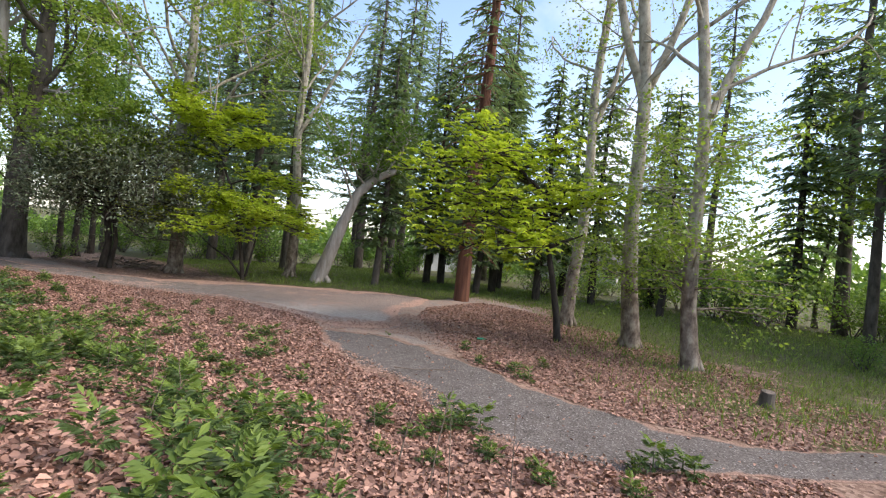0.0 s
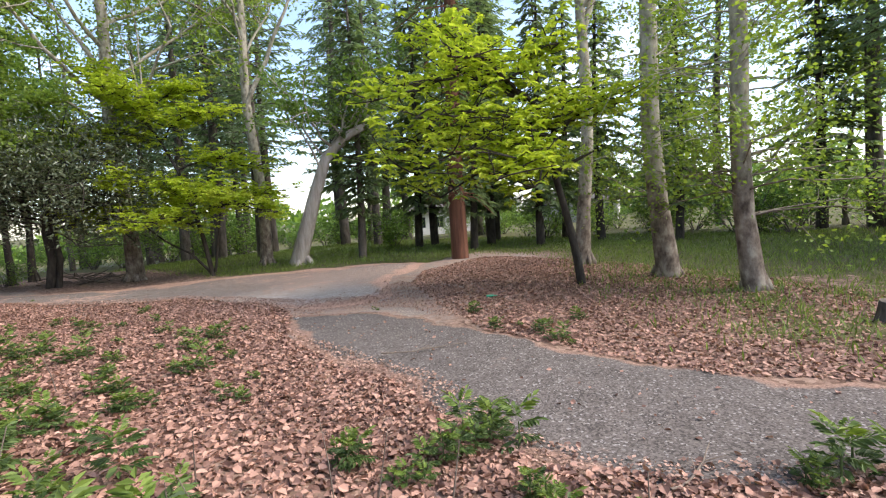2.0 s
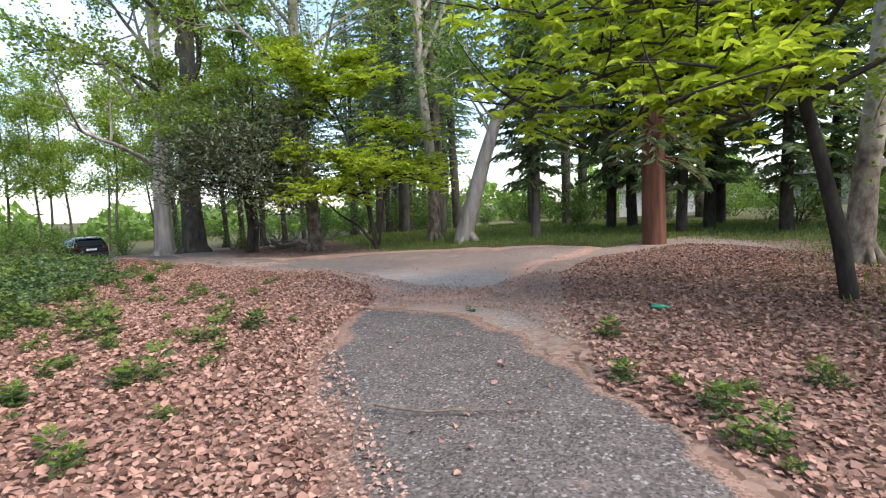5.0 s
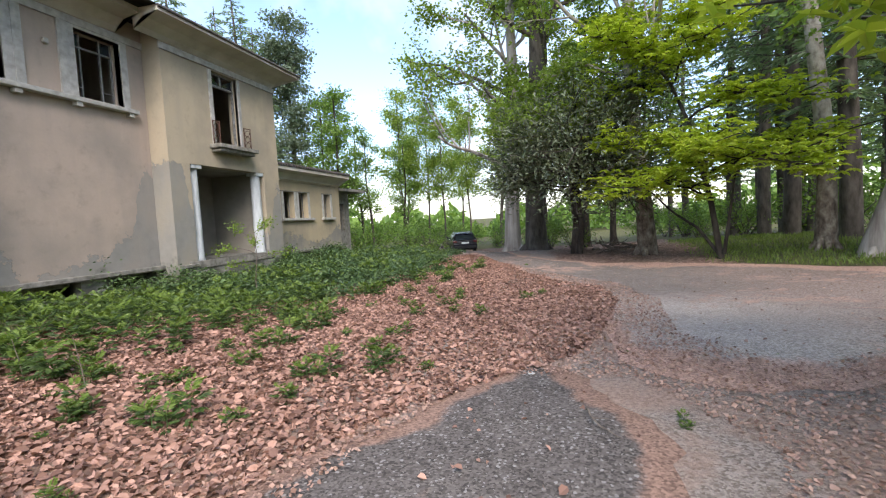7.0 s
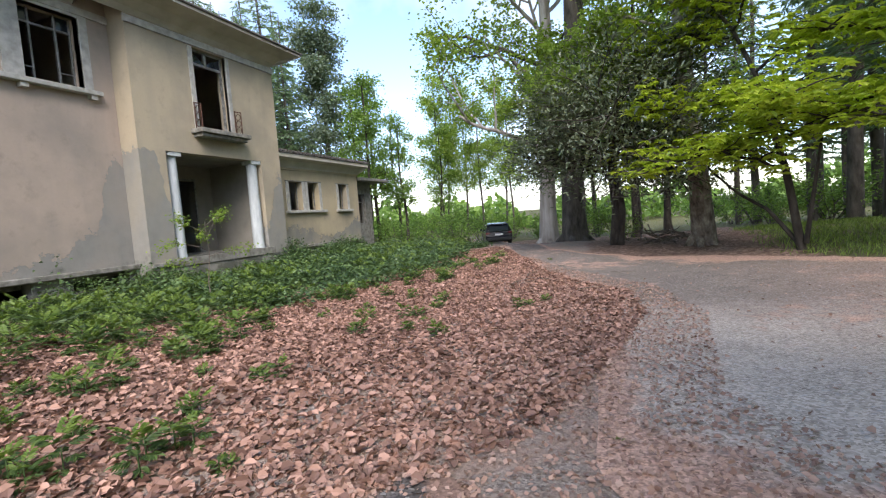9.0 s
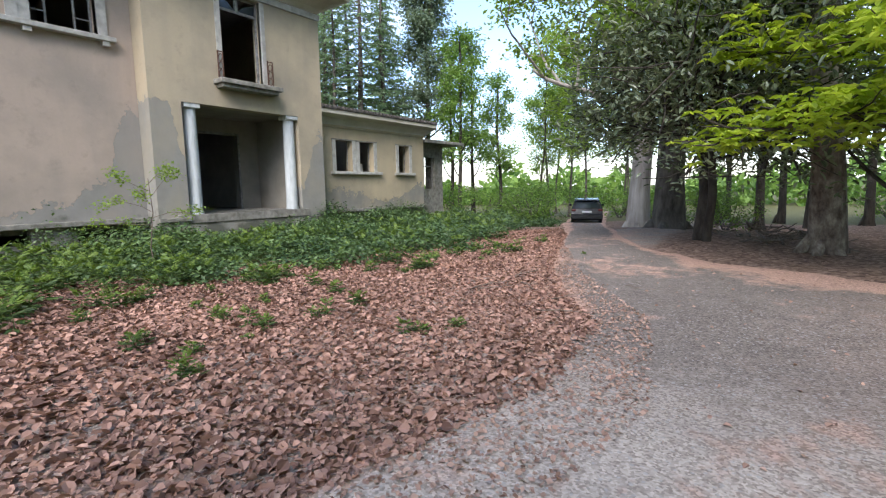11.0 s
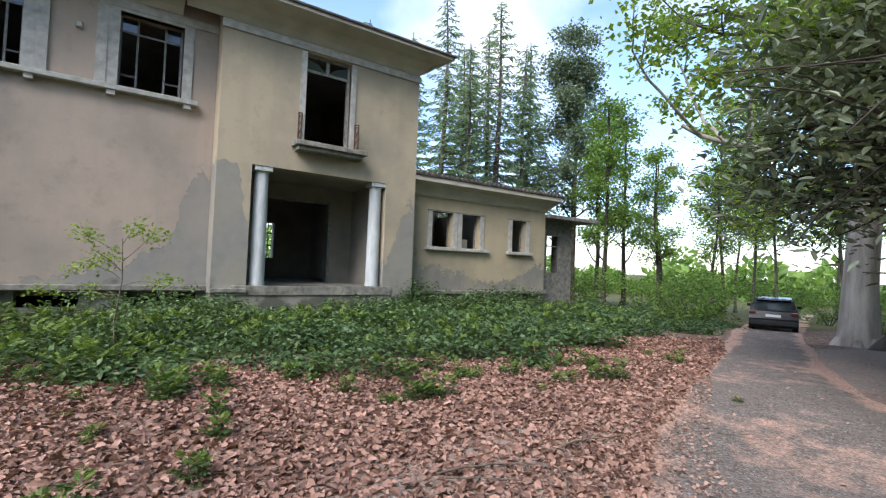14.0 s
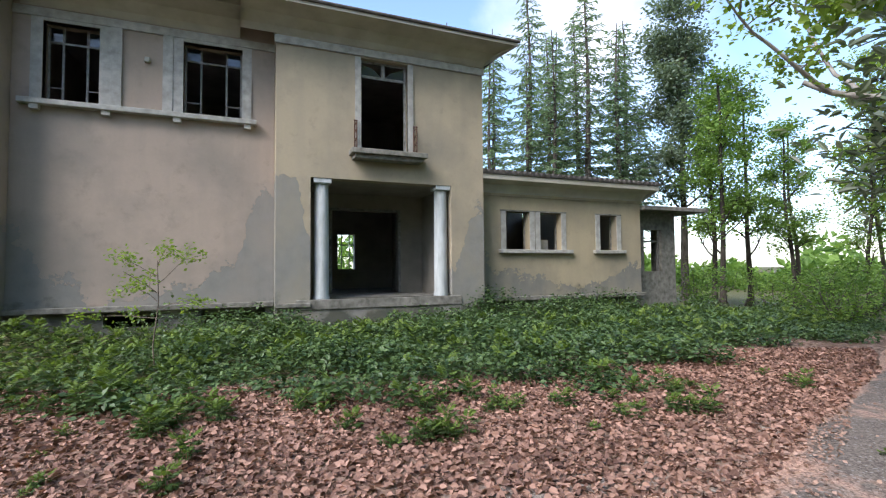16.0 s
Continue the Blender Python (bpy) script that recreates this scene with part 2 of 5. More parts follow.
def ground_material():
    """Soil with needles and leaf crumbs; grass and moss where the mask says so."""
    n = Nodes("ground")
    big, mid, fine = n.noise(0.35, 4), n.noise(2.6, 6), n.noise(22, 6, rough=0.7)
    vor = n.node("ShaderNodeTexVoronoi", Vector=n.place(), Scale=13.0).outputs["Color"]
    crumbs = n.node("ShaderNodeSeparateColor", Color=vor).outputs[0]
    brown = n.ramp(crumbs, ((0.0, (0.10, 0.06, 0.045)), (0.5, (0.235, 0.15, 0.11)), (1.0, (0.39, 0.27, 0.205))))
    brown = n.mix(n.ramp(mid, ((0.35, 0.0), (0.75, 0.55))), brown, (0.12, 0.075, 0.05))
    needles = n.ramp(fine, ((0.3, (0.20, 0.135, 0.10)), (0.7, (0.46, 0.33, 0.26))))
    grit = n.node("ShaderNodeSeparateColor", Color=n.node("ShaderNodeTexVoronoi", Vector=n.place(), Scale=55.0).outputs["Color"]).outputs[1]
    gravel = n.ramp(grit, ((0.1, (0.15, 0.125, 0.105)), (0.9, (0.39, 0.335, 0.285))))
    needles = n.mix(n.ramp(n.noise(1.3, 6, rough=0.65), ((0.44, 0.0), (0.60, 0.85))), needles, gravel)
    mask = n.node("ShaderNodeAttribute")
    mask.attribute_name = "cover"
    r, g, b = (n.node("ShaderNodeSeparateColor", Color=mask.outputs["Color"]).outputs[k] for k in range(3))
    col = n.mix(n.ramp(n.maths("ADD", b, n.maths("SUBTRACT", mid, 0.5)), ((0.35, 0.0), (0.65, 1.0))), brown, needles)
    green = n.ramp(fine, ((0.25, (0.045, 0.045, 0.02)), (0.55, (0.11, 0.105, 0.045)), (0.75, (0.10, 0.135, 0.04))))
    col = n.mix(n.ramp(n.maths("ADD", g, n.maths("MULTIPLY", n.maths("SUBTRACT", mid, 0.5), 1.2)), ((0.4, 0.0), (0.6, 1.0))), col, green)
    h = n.maths("ADD", n.maths("MULTIPLY", crumbs, 0.6), fine)
    return n.done(col, 0.95, n.bump(h, 0.8, 0.04), spec=0.15)


def road_material(name, dark, light, cover, much, west=0.0):
    n = Nodes(name)
    grain = n.node("ShaderNodeTexVoronoi", Vector=n.place(), Scale=55.0).outputs["Color"]
    grit = n.node("ShaderNodeSeparateColor", Color=grain).outputs[1]
    mid, big, fine = n.noise(2.2, 7, rough=0.65), n.noise(0.45, 5), n.noise(40, 5)
    col = n.ramp(n.maths("ADD", n.maths("MULTIPLY", grit, 0.55), n.maths("MULTIPLY", mid, 0.5)), ((0.2, dark), (0.85, light)))
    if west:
        # past x = west the colour drops to about 0.4, with a ragged start
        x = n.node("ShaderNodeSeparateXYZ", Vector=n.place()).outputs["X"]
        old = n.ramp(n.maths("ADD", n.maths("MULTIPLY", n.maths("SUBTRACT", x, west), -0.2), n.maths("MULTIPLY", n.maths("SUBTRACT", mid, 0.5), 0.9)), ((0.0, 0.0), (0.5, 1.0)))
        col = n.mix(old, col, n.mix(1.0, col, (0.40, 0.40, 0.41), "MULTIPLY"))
        y = n.node("ShaderNodeSeparateXYZ", Vector=n.place()).outputs["Y"]
        soil = n.ramp(n.maths("ADD", n.maths("MULTIPLY", n.maths("SUBTRACT", y, 12.4), 0.3), n.maths("MULTIPLY", n.maths("SUBTRACT", mid, 0.5), 1.2)), ((0.0, 0.0), (0.7, 0.85)))
        col = n.mix(soil, col, n.mix(grit, (0.15, 0.105, 0.082), (0.33, 0.25, 0.205)))
    specks = n.node("ShaderNodeSeparateColor", Color=n.node("ShaderNodeTexVoronoi", Vector=n.place(), Scale=48.0).outputs["Color"]).outputs[2]
    col = n.mix(n.ramp(specks, ((0.93, 0.0), (0.96, 0.6))), col, (0.36, 0.34, 0.32))
    rim = n.node("ShaderNodeAttribute")
    rim.attribute_name = "rim"
    cut = n.maths("ADD", n.maths("MULTIPLY", mid, 0.55), n.maths("ADD", n.maths("MULTIPLY", big, 0.55), n.maths("MULTIPLY", rim.outputs["Fac"], 0.34)))
    dust = n.ramp(cut, ((much, 0.0), (much + 0.13, 0.92)))
    needles = n.ramp(n.maths("ADD", n.maths("MULTIPLY", fine, 0.6), n.maths("MULTIPLY", grit, 0.4)), ((0.3, cover), (0.7, tuple(min(1.0, v * 2.3) for v in cover))))
    col = n.mix(dust, col, needles)
    return n.done(col, 0.92, n.bump(n.maths("ADD", grit, n.maths("MULTIPLY", mid, 1.5)), 0.5, 0.012), spec=0.1)


M_GROUND = ground_material()
M_ASPHALT = road_material("worn_asphalt", (0.046, 0.040, 0.036), (0.175, 0.153, 0.136), (0.15, 0.094, 0.07), 0.66)
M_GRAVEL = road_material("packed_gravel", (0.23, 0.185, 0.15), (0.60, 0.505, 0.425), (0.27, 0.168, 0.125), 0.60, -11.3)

# ---- mesh helpers ----


class Geo:
    """Collects vertices and faces for one mesh."""

    def __init__(self):
        self.v, self.f, self.n = [], [], 0

    def add(self, v, f):
        v = np.asarray(v, float).reshape(-1, 3)
        f = np.asarray(f, int)
        self.v.append(v)
        self.f.append(f + self.n)
        self.n += len(v)
        return self

    def box(self, x0, x1, y0, y1, z0, z1):
        x0, x1, y0, y1, z0, z1 = min(x0, x1), max(x0, x1), min(y0, y1), max(y0, y1), min(z0, z1), max(z0, z1)
        v = [(x, y, z) for z in (z0, z1) for x, y in ((x0, y0), (x1, y0), (x1, y1), (x0, y1))]
        return self.add(v, [(3, 2, 1, 0), (4, 5, 6, 7), (0, 1, 5, 4), (1, 2, 6, 5), (2, 3, 7, 6), (3, 0, 4, 7)])

    def tube(self, pts, radii, sides=7, cap=True):
        pts = np.asarray(pts, float)
        radii = np.broadcast_to(np.asarray(radii, float), (len(pts),))
        d = np.gradient(pts, axis=0)
        d /= np.linalg.norm(d, axis=1)[:, None] + 1e-9
        ref = np.array((0.0, 0.0, 1.0)) if abs(d[0, 2]) < 0.8 else np.array((1.0, 0.0, 0.0))
        a = np.cross(d, ref)
        a /= np.linalg.norm(a, axis=1)[:, None] + 1e-9
        b = np.cross(d, a)
        ang = np.linspace(0, 2 * math.pi, sides, endpoint=False)
        ring = np.cos(ang)[None, :, None] * a[:, None] + np.sin(ang)[None, :, None] * b[:, None]
        v = (pts[:, None] + ring * radii[:, None, None]).reshape(-1, 3)
        f = [(i * sides + j, i * sides + (j + 1) % sides, (i + 1) * sides + (j + 1) % sides, (i + 1) * sides + j) for i in range(len(pts) - 1) for j in range(sides)]
        self.add(v, f)
        if cap:
            for ring_n, centre in ((0, pts[0]), (len(pts) - 1, pts[-1])):
                base = self.n
                self.add(np.vstack([v[ring_n * sides : (ring_n + 1) * sides], centre]), [(j, (j + 1) % sides, sides, sides) for j in range(sides)])
        return self

    def mesh(self, name, smooth=False):
        v = np.vstack(self.v)
        f = np.vstack(self.f)
        me = bpy.data.meshes.new(name)
        three = f[:, 2] == f[:, 3]
        total = np.where(three, 3, 4)
        keep = np.ones(f.shape, bool)
        keep[three, 3] = False
        loops = f[keep]
        me.vertices.add(len(v))
        me.vertices.foreach_set("co", v.ravel())
        me.loops.add(len(loops))
        me.loops.foreach_set("vertex_index", loops.astype(np.int32))
        me.polygons.add(len(f))
        me.polygons.foreach_set("loop_start", np.r_[0, np.cumsum(total)[:-1]].astype(np.int32))
        me.polygons.foreach_set("use_smooth", np.full(len(f), smooth))
        me.update(calc_edges=True)
        me.validate()
        return me


def put(name, geo, material, parent=None, label="", smooth=False, bevel=0.0):
    ob = new(name, geo.mesh(name, smooth) if isinstance(geo, Geo) else geo)
    if not ob.data.materials:
        ob.data.materials.append(material)
    if bevel:
        m = ob.modifiers.new("bevel", "BEVEL")
        m.width, m.segments, m.limit_method = bevel, 2, "ANGLE"
    if parent:
        ob.parent = parent
    if label:
        ob["label"] = label
    return ob


def unit(v):
    v = np.asarray(v, float)
    return v / (np.linalg.norm(v, axis=-1, keepdims=True) + 1e-9)


def leaf_blades(geo, base, ahead, up, length, width, fold=0.25, droop=0.2, simple=False):
    """Many pointed leaves at once: base points, directions, upper sides, sizes."""
    base, ahead = np.asarray(base, float), unit(ahead)
    side = unit(np.cross(ahead, up))
    up = np.cross(side, ahead)
    n = len(base)
    length = np.broadcast_to(length, (n,))[:, None]
    width = np.broadcast_to(width, (n,))[:, None]
    if simple:
        v = np.stack([base, base + ahead * length * 0.5 + side * width * 0.5, base + ahead * length - up * length * droop, base + ahead * length * 0.5 - side * width * 0.5], 1)
        f = np.arange(n)[:, None] * 4 + np.array([[0, 1, 2, 3]])
        return geo.add(v.reshape(-1, 3), f)
    lift = up * width * fold
    tip = base + ahead * length - up * length * droop
    v = np.stack([base, base + ahead * length * 0.3 + side * width * 0.45 + lift, base + ahead * length * 0.68 + side * width * 0.42 + lift * 0.8 - up * length * droop * 0.4, tip,
                  base + ahead * length * 0.68 - side * width * 0.42 + lift * 0.8 - up * length * droop * 0.4, base + ahead * length * 0.3 - side * width * 0.45 + lift], 1)
    f = (np.arange(n)[:, None, None] * 6 + np.array([[0, 1, 2, 3], [0, 3, 4, 5]])).reshape(-1, 4)
    return geo.add(v.reshape(-1, 3), f)


def level(x, y):
    """Height of the ground: a bank where the walk begins, a fall along the drive in the west."""
    x, y = np.asarray(x, float), np.asarray(y, float)
    s = np.clip((7.5 - y + 0.25 * x) / 7.0, 0, 1)
    bank = 0.95 * s * s * (3 - 2 * s) * np.clip((x + 12) / 8, 0, 1) * np.clip((y + 30) / 20, 0, 1)
    west = np.clip(-27.0 - x, 0, 60)
    fall = -0.055 * west * np.clip(1 - (west - 12) / 160, 0.35, 1)
    rise = 0.012 * np.clip(y - 20, 0, 60) * np.clip((x + 30) / 20, 0, 1)
    bumps = 0.03 * np.sin(x * 1.7 + np.sin(y * 1.1)) * np.sin(y * 1.3 + 0.7) + 0.02 * np.sin(x * 0.6 + y * 0.9)
    u = np.clip((-7.5 - x) / 6, 0, 1)
    dip = -0.25 * u * u * (3 - 2 * u) * np.clip((19 - y) / 6, 0, 1)
    return bank + fall + rise + bumps + dip


def resample(pts, n):
    pts = np.asarray(pts, float)
    s = np.r_[0, np.cumsum(np.linalg.norm(np.diff(pts, axis=0), axis=1))]
    u = np.linspace(0, s[-1], n)
    return np.stack([np.interp(u, s, pts[:, k]) for k in range(pts.shape[1])], 1)


def inside(poly, p):
    poly, p = np.asarray(poly, float), np.asarray(p, float)
    hit = np.zeros(len(p), bool)
    for (x0, y0), (x1, y1) in zip(poly, np.roll(poly, -1, axis=0)):
        cross = (y0 > p[:, 1]) != (y1 > p[:, 1])
        hit ^= cross & (p[:, 0] < (x1 - x0) * (p[:, 1] - y0) / (y1 - y0 + 1e-12) + x0)
    return hit


# ---- ground, path and drive ----
PATH_NEAR = [(13, 15.2), (4.2, 10.0), (2.4, 8.1), (1.4, 7.0), (0.7, 6.6), (0.0, 6.6), (-0.8, 6.8), (-1.6, 7.2), (-2.5, 7.75), (-3.7, 7.9), (-4.9, 8.2), (-6.1, 8.75), (-7.5, 9.5)]
PATH_FAR = [(13, 17.5), (4.3, 11.4), (2.5, 10.0), (1.6, 9.4), (0.8, 9.5), (-0.8, 9.7), (-1.7, 9.8), (-2.4, 10.0), (-3.5, 10.4), (-4.4, 10.8), (-5.4, 10.75), (-7.3, 10.1)]
DRIVE_NEAR = [(-80, -14), (-37, 1.5), (-32.5, 3.1), (-28.6, 4.75), (-24.6, 6.4), (-22.3, 7.0), (-20.2, 7.75), (-18.1, 8.5), (-16.2, 9.45), (-14.3, 10.7), (-12.4, 10.9), (-10.4, 10.6), (-8.6, 10.6), (-7.4, 10.75), (-6.5, 11.6), (-6.9, 12.7), (-8.2, 14.0), (-9.4, 15.6), (-10.2, 17.8), (-11.0, 19.6)]
DRIVE_FAR = [(-80, -9), (-37, 3.9), (-33.3, 5.1), (-29.0, 6.6), (-25.2, 8.1), (-22.0, 9.6), (-20.8, 11.0), (-20.2, 12.3), (-18.7, 14.4), (-16.6, 16.6), (-14.6, 18.1), (-13.2, 19.2), (-12.2, 20.2)]


def ribbon(name, one, two, material, label, across=10, along=130, lift=0.02, fade=-999.0, worn=0.26):
    a, b = resample(one, along), resample(two, along)
    out, s = unit(b - a), np.r_[0, np.cumsum(np.linalg.norm(np.diff((a + b) / 2, axis=0), axis=1))]
    a = a + out * (0.07 * np.sin(s * 2.1) + 0.06 * np.sin(s * 5.3 + 1) + 0.04 * np.sin(s * 11.7))[:, None]
    b = b + out * (0.07 * np.sin(s * 1.7 + 2) + 0.06 * np.sin(s * 4.7) + 0.04 * np.sin(s * 12.9 + 1))[:, None]
    w = np.linspace(0, 1, across)[None, :, None]
    p = a[:, None] * (1 - w) + b[:, None] * w
    z = level(p[..., 0], p[..., 1]) + lift * np.minimum(1, 6 * np.minimum(w[..., 0], 1 - w[..., 0])) + 0.005
    v = np.dstack([p, z]).reshape(-1, 3)
    f = [(i * across + j, i * across + j + 1, (i + 1) * across + j + 1, (i + 1) * across + j) for i in range(along - 1) for j in range(across - 1)]
    ob = put(name, Geo().add(v, f), material, smooth=True)
    dist = np.broadcast_to(np.minimum(w[..., 0], 1 - w[..., 0]), p.shape[:2]) * np.linalg.norm(b - a, axis=1)[:, None]
    rim = ob.data.attributes.new("rim", "FLOAT", "POINT")
    rim.data.foreach_set("value", np.clip(1 - dist / worn + np.clip((fade - p[..., 0]) / 3.2, 0, 1), 0, 1).ravel())
    return tagged(ob, label, "road", kind="structure")


def spread(lo, hi, step, far, ratio=1.35):
    core = list(np.arange(lo, hi + step / 2, step))
    d = step
    while core[-1] < far:
        d *= ratio
        core.append(core[-1] + d)
    d = step
    while core[0] > -far:
        d *= ratio
        core.insert(0, core[0] - d)
    return np.array(core)


gx, gy = spread(-38, 8, 0.25, 1500), spread(-5, 26, 0.25, 1500)
GX, GY = np.meshgrid(gx, gy)
gv = np.stack([GX, GY, level(GX, GY)], -1).reshape(-1, 3)
nx = len(gx)
ii, jj = np.meshgrid(np.arange(len(gy) - 1), np.arange(nx - 1), indexing="ij")
corner = (ii * nx + jj).ravel()
drive_outline = DRIVE_NEAR + DRIVE_FAR[::-1]
path_outline = PATH_NEAR + PATH_FAR[::-1]
for outline in (drive_outline, path_outline):
    deep = np.ones(len(gv), bool)
    for step in ((0.45, 0), (-0.45, 0), (0, 0.45), (0, -0.45)):
        deep &= inside(outline, gv[:, :2] + np.array(step))
    gv[deep, 2] -= 0.03
ground = put("ground", Geo().add(gv, np.stack([corner, corner + 1, corner + nx + 1, corner + nx], 1)), M_GROUND, smooth=True)
tagged(ground, "brown woodland ground with fallen leaves, needles and grass", "ground", kind="structure")
gp = gv[:, :2]


def grass_amount(p):
    """How grassy the ground is, 0 to 1."""
    x, y = p[:, 0], p[:, 1]
    patch = 0.5 + 0.5 * np.sin(x * 1.3 + 2 * np.sin(y * 0.8)) * np.sin(y * 1.1 + 1.5 * np.sin(x * 0.7))
    north = np.clip((y - 14.2 - 0.12 * np.abs(x + 20)) / 1.6, 0, 1) * (x < -11)
    east = np.clip((x * 0.9 + (y - 11.6) * 0.55 + 0.8) / 3.4, 0, 1) * np.clip((y - 9.5) / 2, 0, 1) * (0.35 + 0.65 * np.maximum(patch, np.clip((y - 18) / 4, 0, 1)))
    back = np.clip((y - 22) / 4, 0, 1)
    far = np.clip((np.hypot(x + 8, y - 8) - 34) / 10, 0, 1)
    bed = np.clip((4.0 - y) / 2, 0, 1) * 0.8 * np.clip((-4.0 - x) / 3, 0, 1)
    return np.maximum.reduce([north, east, back * 0.9, far, bed])


cover = np.zeros((len(gv), 4))
cover[:, 1] = grass_amount(gp)
near_drive = np.exp(-((np.hypot(gp[:, 0] + 7.5, gp[:, 1] - 11.5)) / 4.5) ** 2) + np.exp(-((gp[:, 1] - (8.9 + 0.05 * (gp[:, 0] + 16))) / 1.2) ** 2) * (gp[:, 0] < -7)
cover[:, 2] = np.clip(near_drive + np.exp(-(np.hypot(gp[:, 0] + 10.5, gp[:, 1] - 21) / 4.5) ** 2), 0, 1)
cover[:, 3] = 1
attr = ground.data.color_attributes.new("cover", "FLOAT_COLOR", "POINT")
attr.data.foreach_set("color", cover.ravel())
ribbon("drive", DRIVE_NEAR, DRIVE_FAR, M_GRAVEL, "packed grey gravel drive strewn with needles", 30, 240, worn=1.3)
ribbon("path", PATH_NEAR, PATH_FAR, M_ASPHALT, "worn grey asphalt path with ragged edges", 14, 130, 0.018, -3.9)

# ---- the villa ----
villa = tagged(new("villa"), "abandoned two-storey cream villa with peeling plaster and empty windows", "house")
villa.matrix_basis = pose(-18.5, -6, 0)


def house_part(name, geo, material, parent=None, label="", smooth=False, bevel=0.0):
    ob = put(name, geo, material, parent or villa, label, smooth, bevel)
    if not parent:
        ob.matrix_parent_inverse = villa.matrix_basis.inverted()
    return ob


def wall_x(x0, x1, z0, z1, front, thick, holes, geo=None):
    """A wall along x whose outer face lies at y = front, with openings (x0, x1, z0, z1) right through it."""
    geo = geo or Geo()
    xs = sorted({min(x0, x1), max(x0, x1), *(h[k] for h in holes for k in (0, 1))})
    zs = sorted({z0, z1, *(h[k] for h in holes for k in (2, 3))})
    back = front - thick
    solid = np.ones((len(xs) + 1, len(zs) + 1), bool)
    solid[0], solid[-1], solid[:, 0], solid[:, -1] = False, False, False, False
    for i in range(len(xs) - 1):
        for j in range(len(zs) - 1):
            cx, cz = (xs[i] + xs[i + 1]) / 2, (zs[j] + zs[j + 1]) / 2
            if any(min(h[0], h[1]) < cx < max(h[0], h[1]) and h[2] < cz < h[3] for h in holes):
                solid[i + 1, j + 1] = False
    for i in range(len(xs) - 1):
        for j in range(len(zs) - 1):
            if not solid[i + 1, j + 1]:
                continue
            a, b, c, d = xs[i], xs[i + 1], zs[j], zs[j + 1]
            geo.add([(a, front, c), (b, front, c), (b, front, d), (a, front, d)], [(3, 2, 1, 0)])
            geo.add([(a, back, c), (b, back, c), (b, back, d), (a, back, d)], [(0, 1, 2, 3)])
            for on, p, q in ((solid[i, j + 1], (a, c), (a, d)), (solid[i + 2, j + 1], (b, d), (b, c)), (solid[i + 1, j], (b, c), (a, c)), (solid[i + 1, j + 2], (a, d), (b, d))):
                if not on:
                    geo.add([(p[0], front, p[1]), (q[0], front, q[1]), (q[0], back, q[1]), (p[0], back, p[1])], [(3, 2, 1, 0)])
    return geo


TOWER_Y, WING_Y, ANNEX_Y = -2.5, -3.2, -3.08
portico = (-20.62, -16.34, 0.70, 4.12)
balcony_door = (-19.2, -17.76, 5.0, 7.74)
wing_windows = [(-11.22, -10.06, 5.72, 7.70), (-14.56, -13.10, 5.72, 7.70)]
annex_windows = [(-23.85, -22.9, 2.17, 3.48), (-25.18, -24.28, 2.17, 3.48), (-27.72, -26.92, 2.17, 3.48)]
house_part("tower_wall", wall_x(-21.75, -15.42, -0.4, 8.55, TOWER_Y, 0.4, [portico, balcony_door]), M_TOWER)
side = Geo().box(-15.82, -15.423, -11.0, TOWER_Y - 0.402, -0.4, 8.55)
house_part("tower_side_wall", side, M_TOWER)
house_part("tower_side_wall", Geo().box(-21.747, -21.4, -11.0, TOWER_Y - 0.402, -0.4, 8.55), M_TOWER)
house_part("wing_wall", wall_x(-15.417, -9.45, -0.4, 8.55, WING_Y, 0.4, wing_windows + [(-15.2, -13.6, 0.10, 0.48), (-12.6, -11.4, 0.10, 0.48)]), M_WING)
house_part("annex_wall", wall_x(-28.9, -21.753, -0.8, 4.25, ANNEX_Y, 0.4, annex_windows), M_ANNEX)
house_part("annex_end_wall", Geo().box(-28.897, -28.5, -8.5, ANNEX_Y - 0.402, -0.9, 4.25), M_ANNEX)
house_part("block_wall", Geo().box(-9.447, -9.05, -11.0, -2.5, -0.4, 8.55), M_WING)
house_part("block_wall", Geo().box(-9.05, -2.0, -2.9, -2.5, -0.4, 8.55), M_WING)
house_part("block_side_wall", Geo().box(-2.4, -2.0, -11.0, -2.902, -0.4, 8.55), M_WING)
# rear wall with a window seen through the entrance
rear_window = (-19.43, -18.63, 1.55, 3.15)
house_part("rear_wall", wall_x(-21.74, -2.0, -0.9, 8.55, -11.0, 0.4, [rear_window]), M_INSIDE)
house_part("annex_rear_wall", wall_x(-28.5, -21.742, -0.9, 4.6, -11.0, 0.4, []), M_INSIDE)
house_part("west_wall", Geo().box(-28.9, -28.503, -11.4, -8.502, -0.9, 4.2), M_ANNEX)
house_part("ground_floor_slab", Geo().box(-28.5, -2.0, -11.0, -3.6, 0.35, 0.66), M_STONE)
house_part("upper_floor_slab", Geo().box(-21.4, -2.4, -11.0, -3.602, 4.45, 4.85), M_INSIDE)
house_part("partition_wall", Geo().box(-21.4, -21.2, -11.0, -5.5, 0.66, 4.45), M_INSIDE)
house_part("partition_wall", Geo().box(-16.02, -15.824, -11.0, -5.46, 0.66, 4.45), M_INSIDE)
house_part("partition_wall", Geo().box(-15.9, -15.7, -11.0, -3.7, 4.85, 8.4), M_INSIDE)
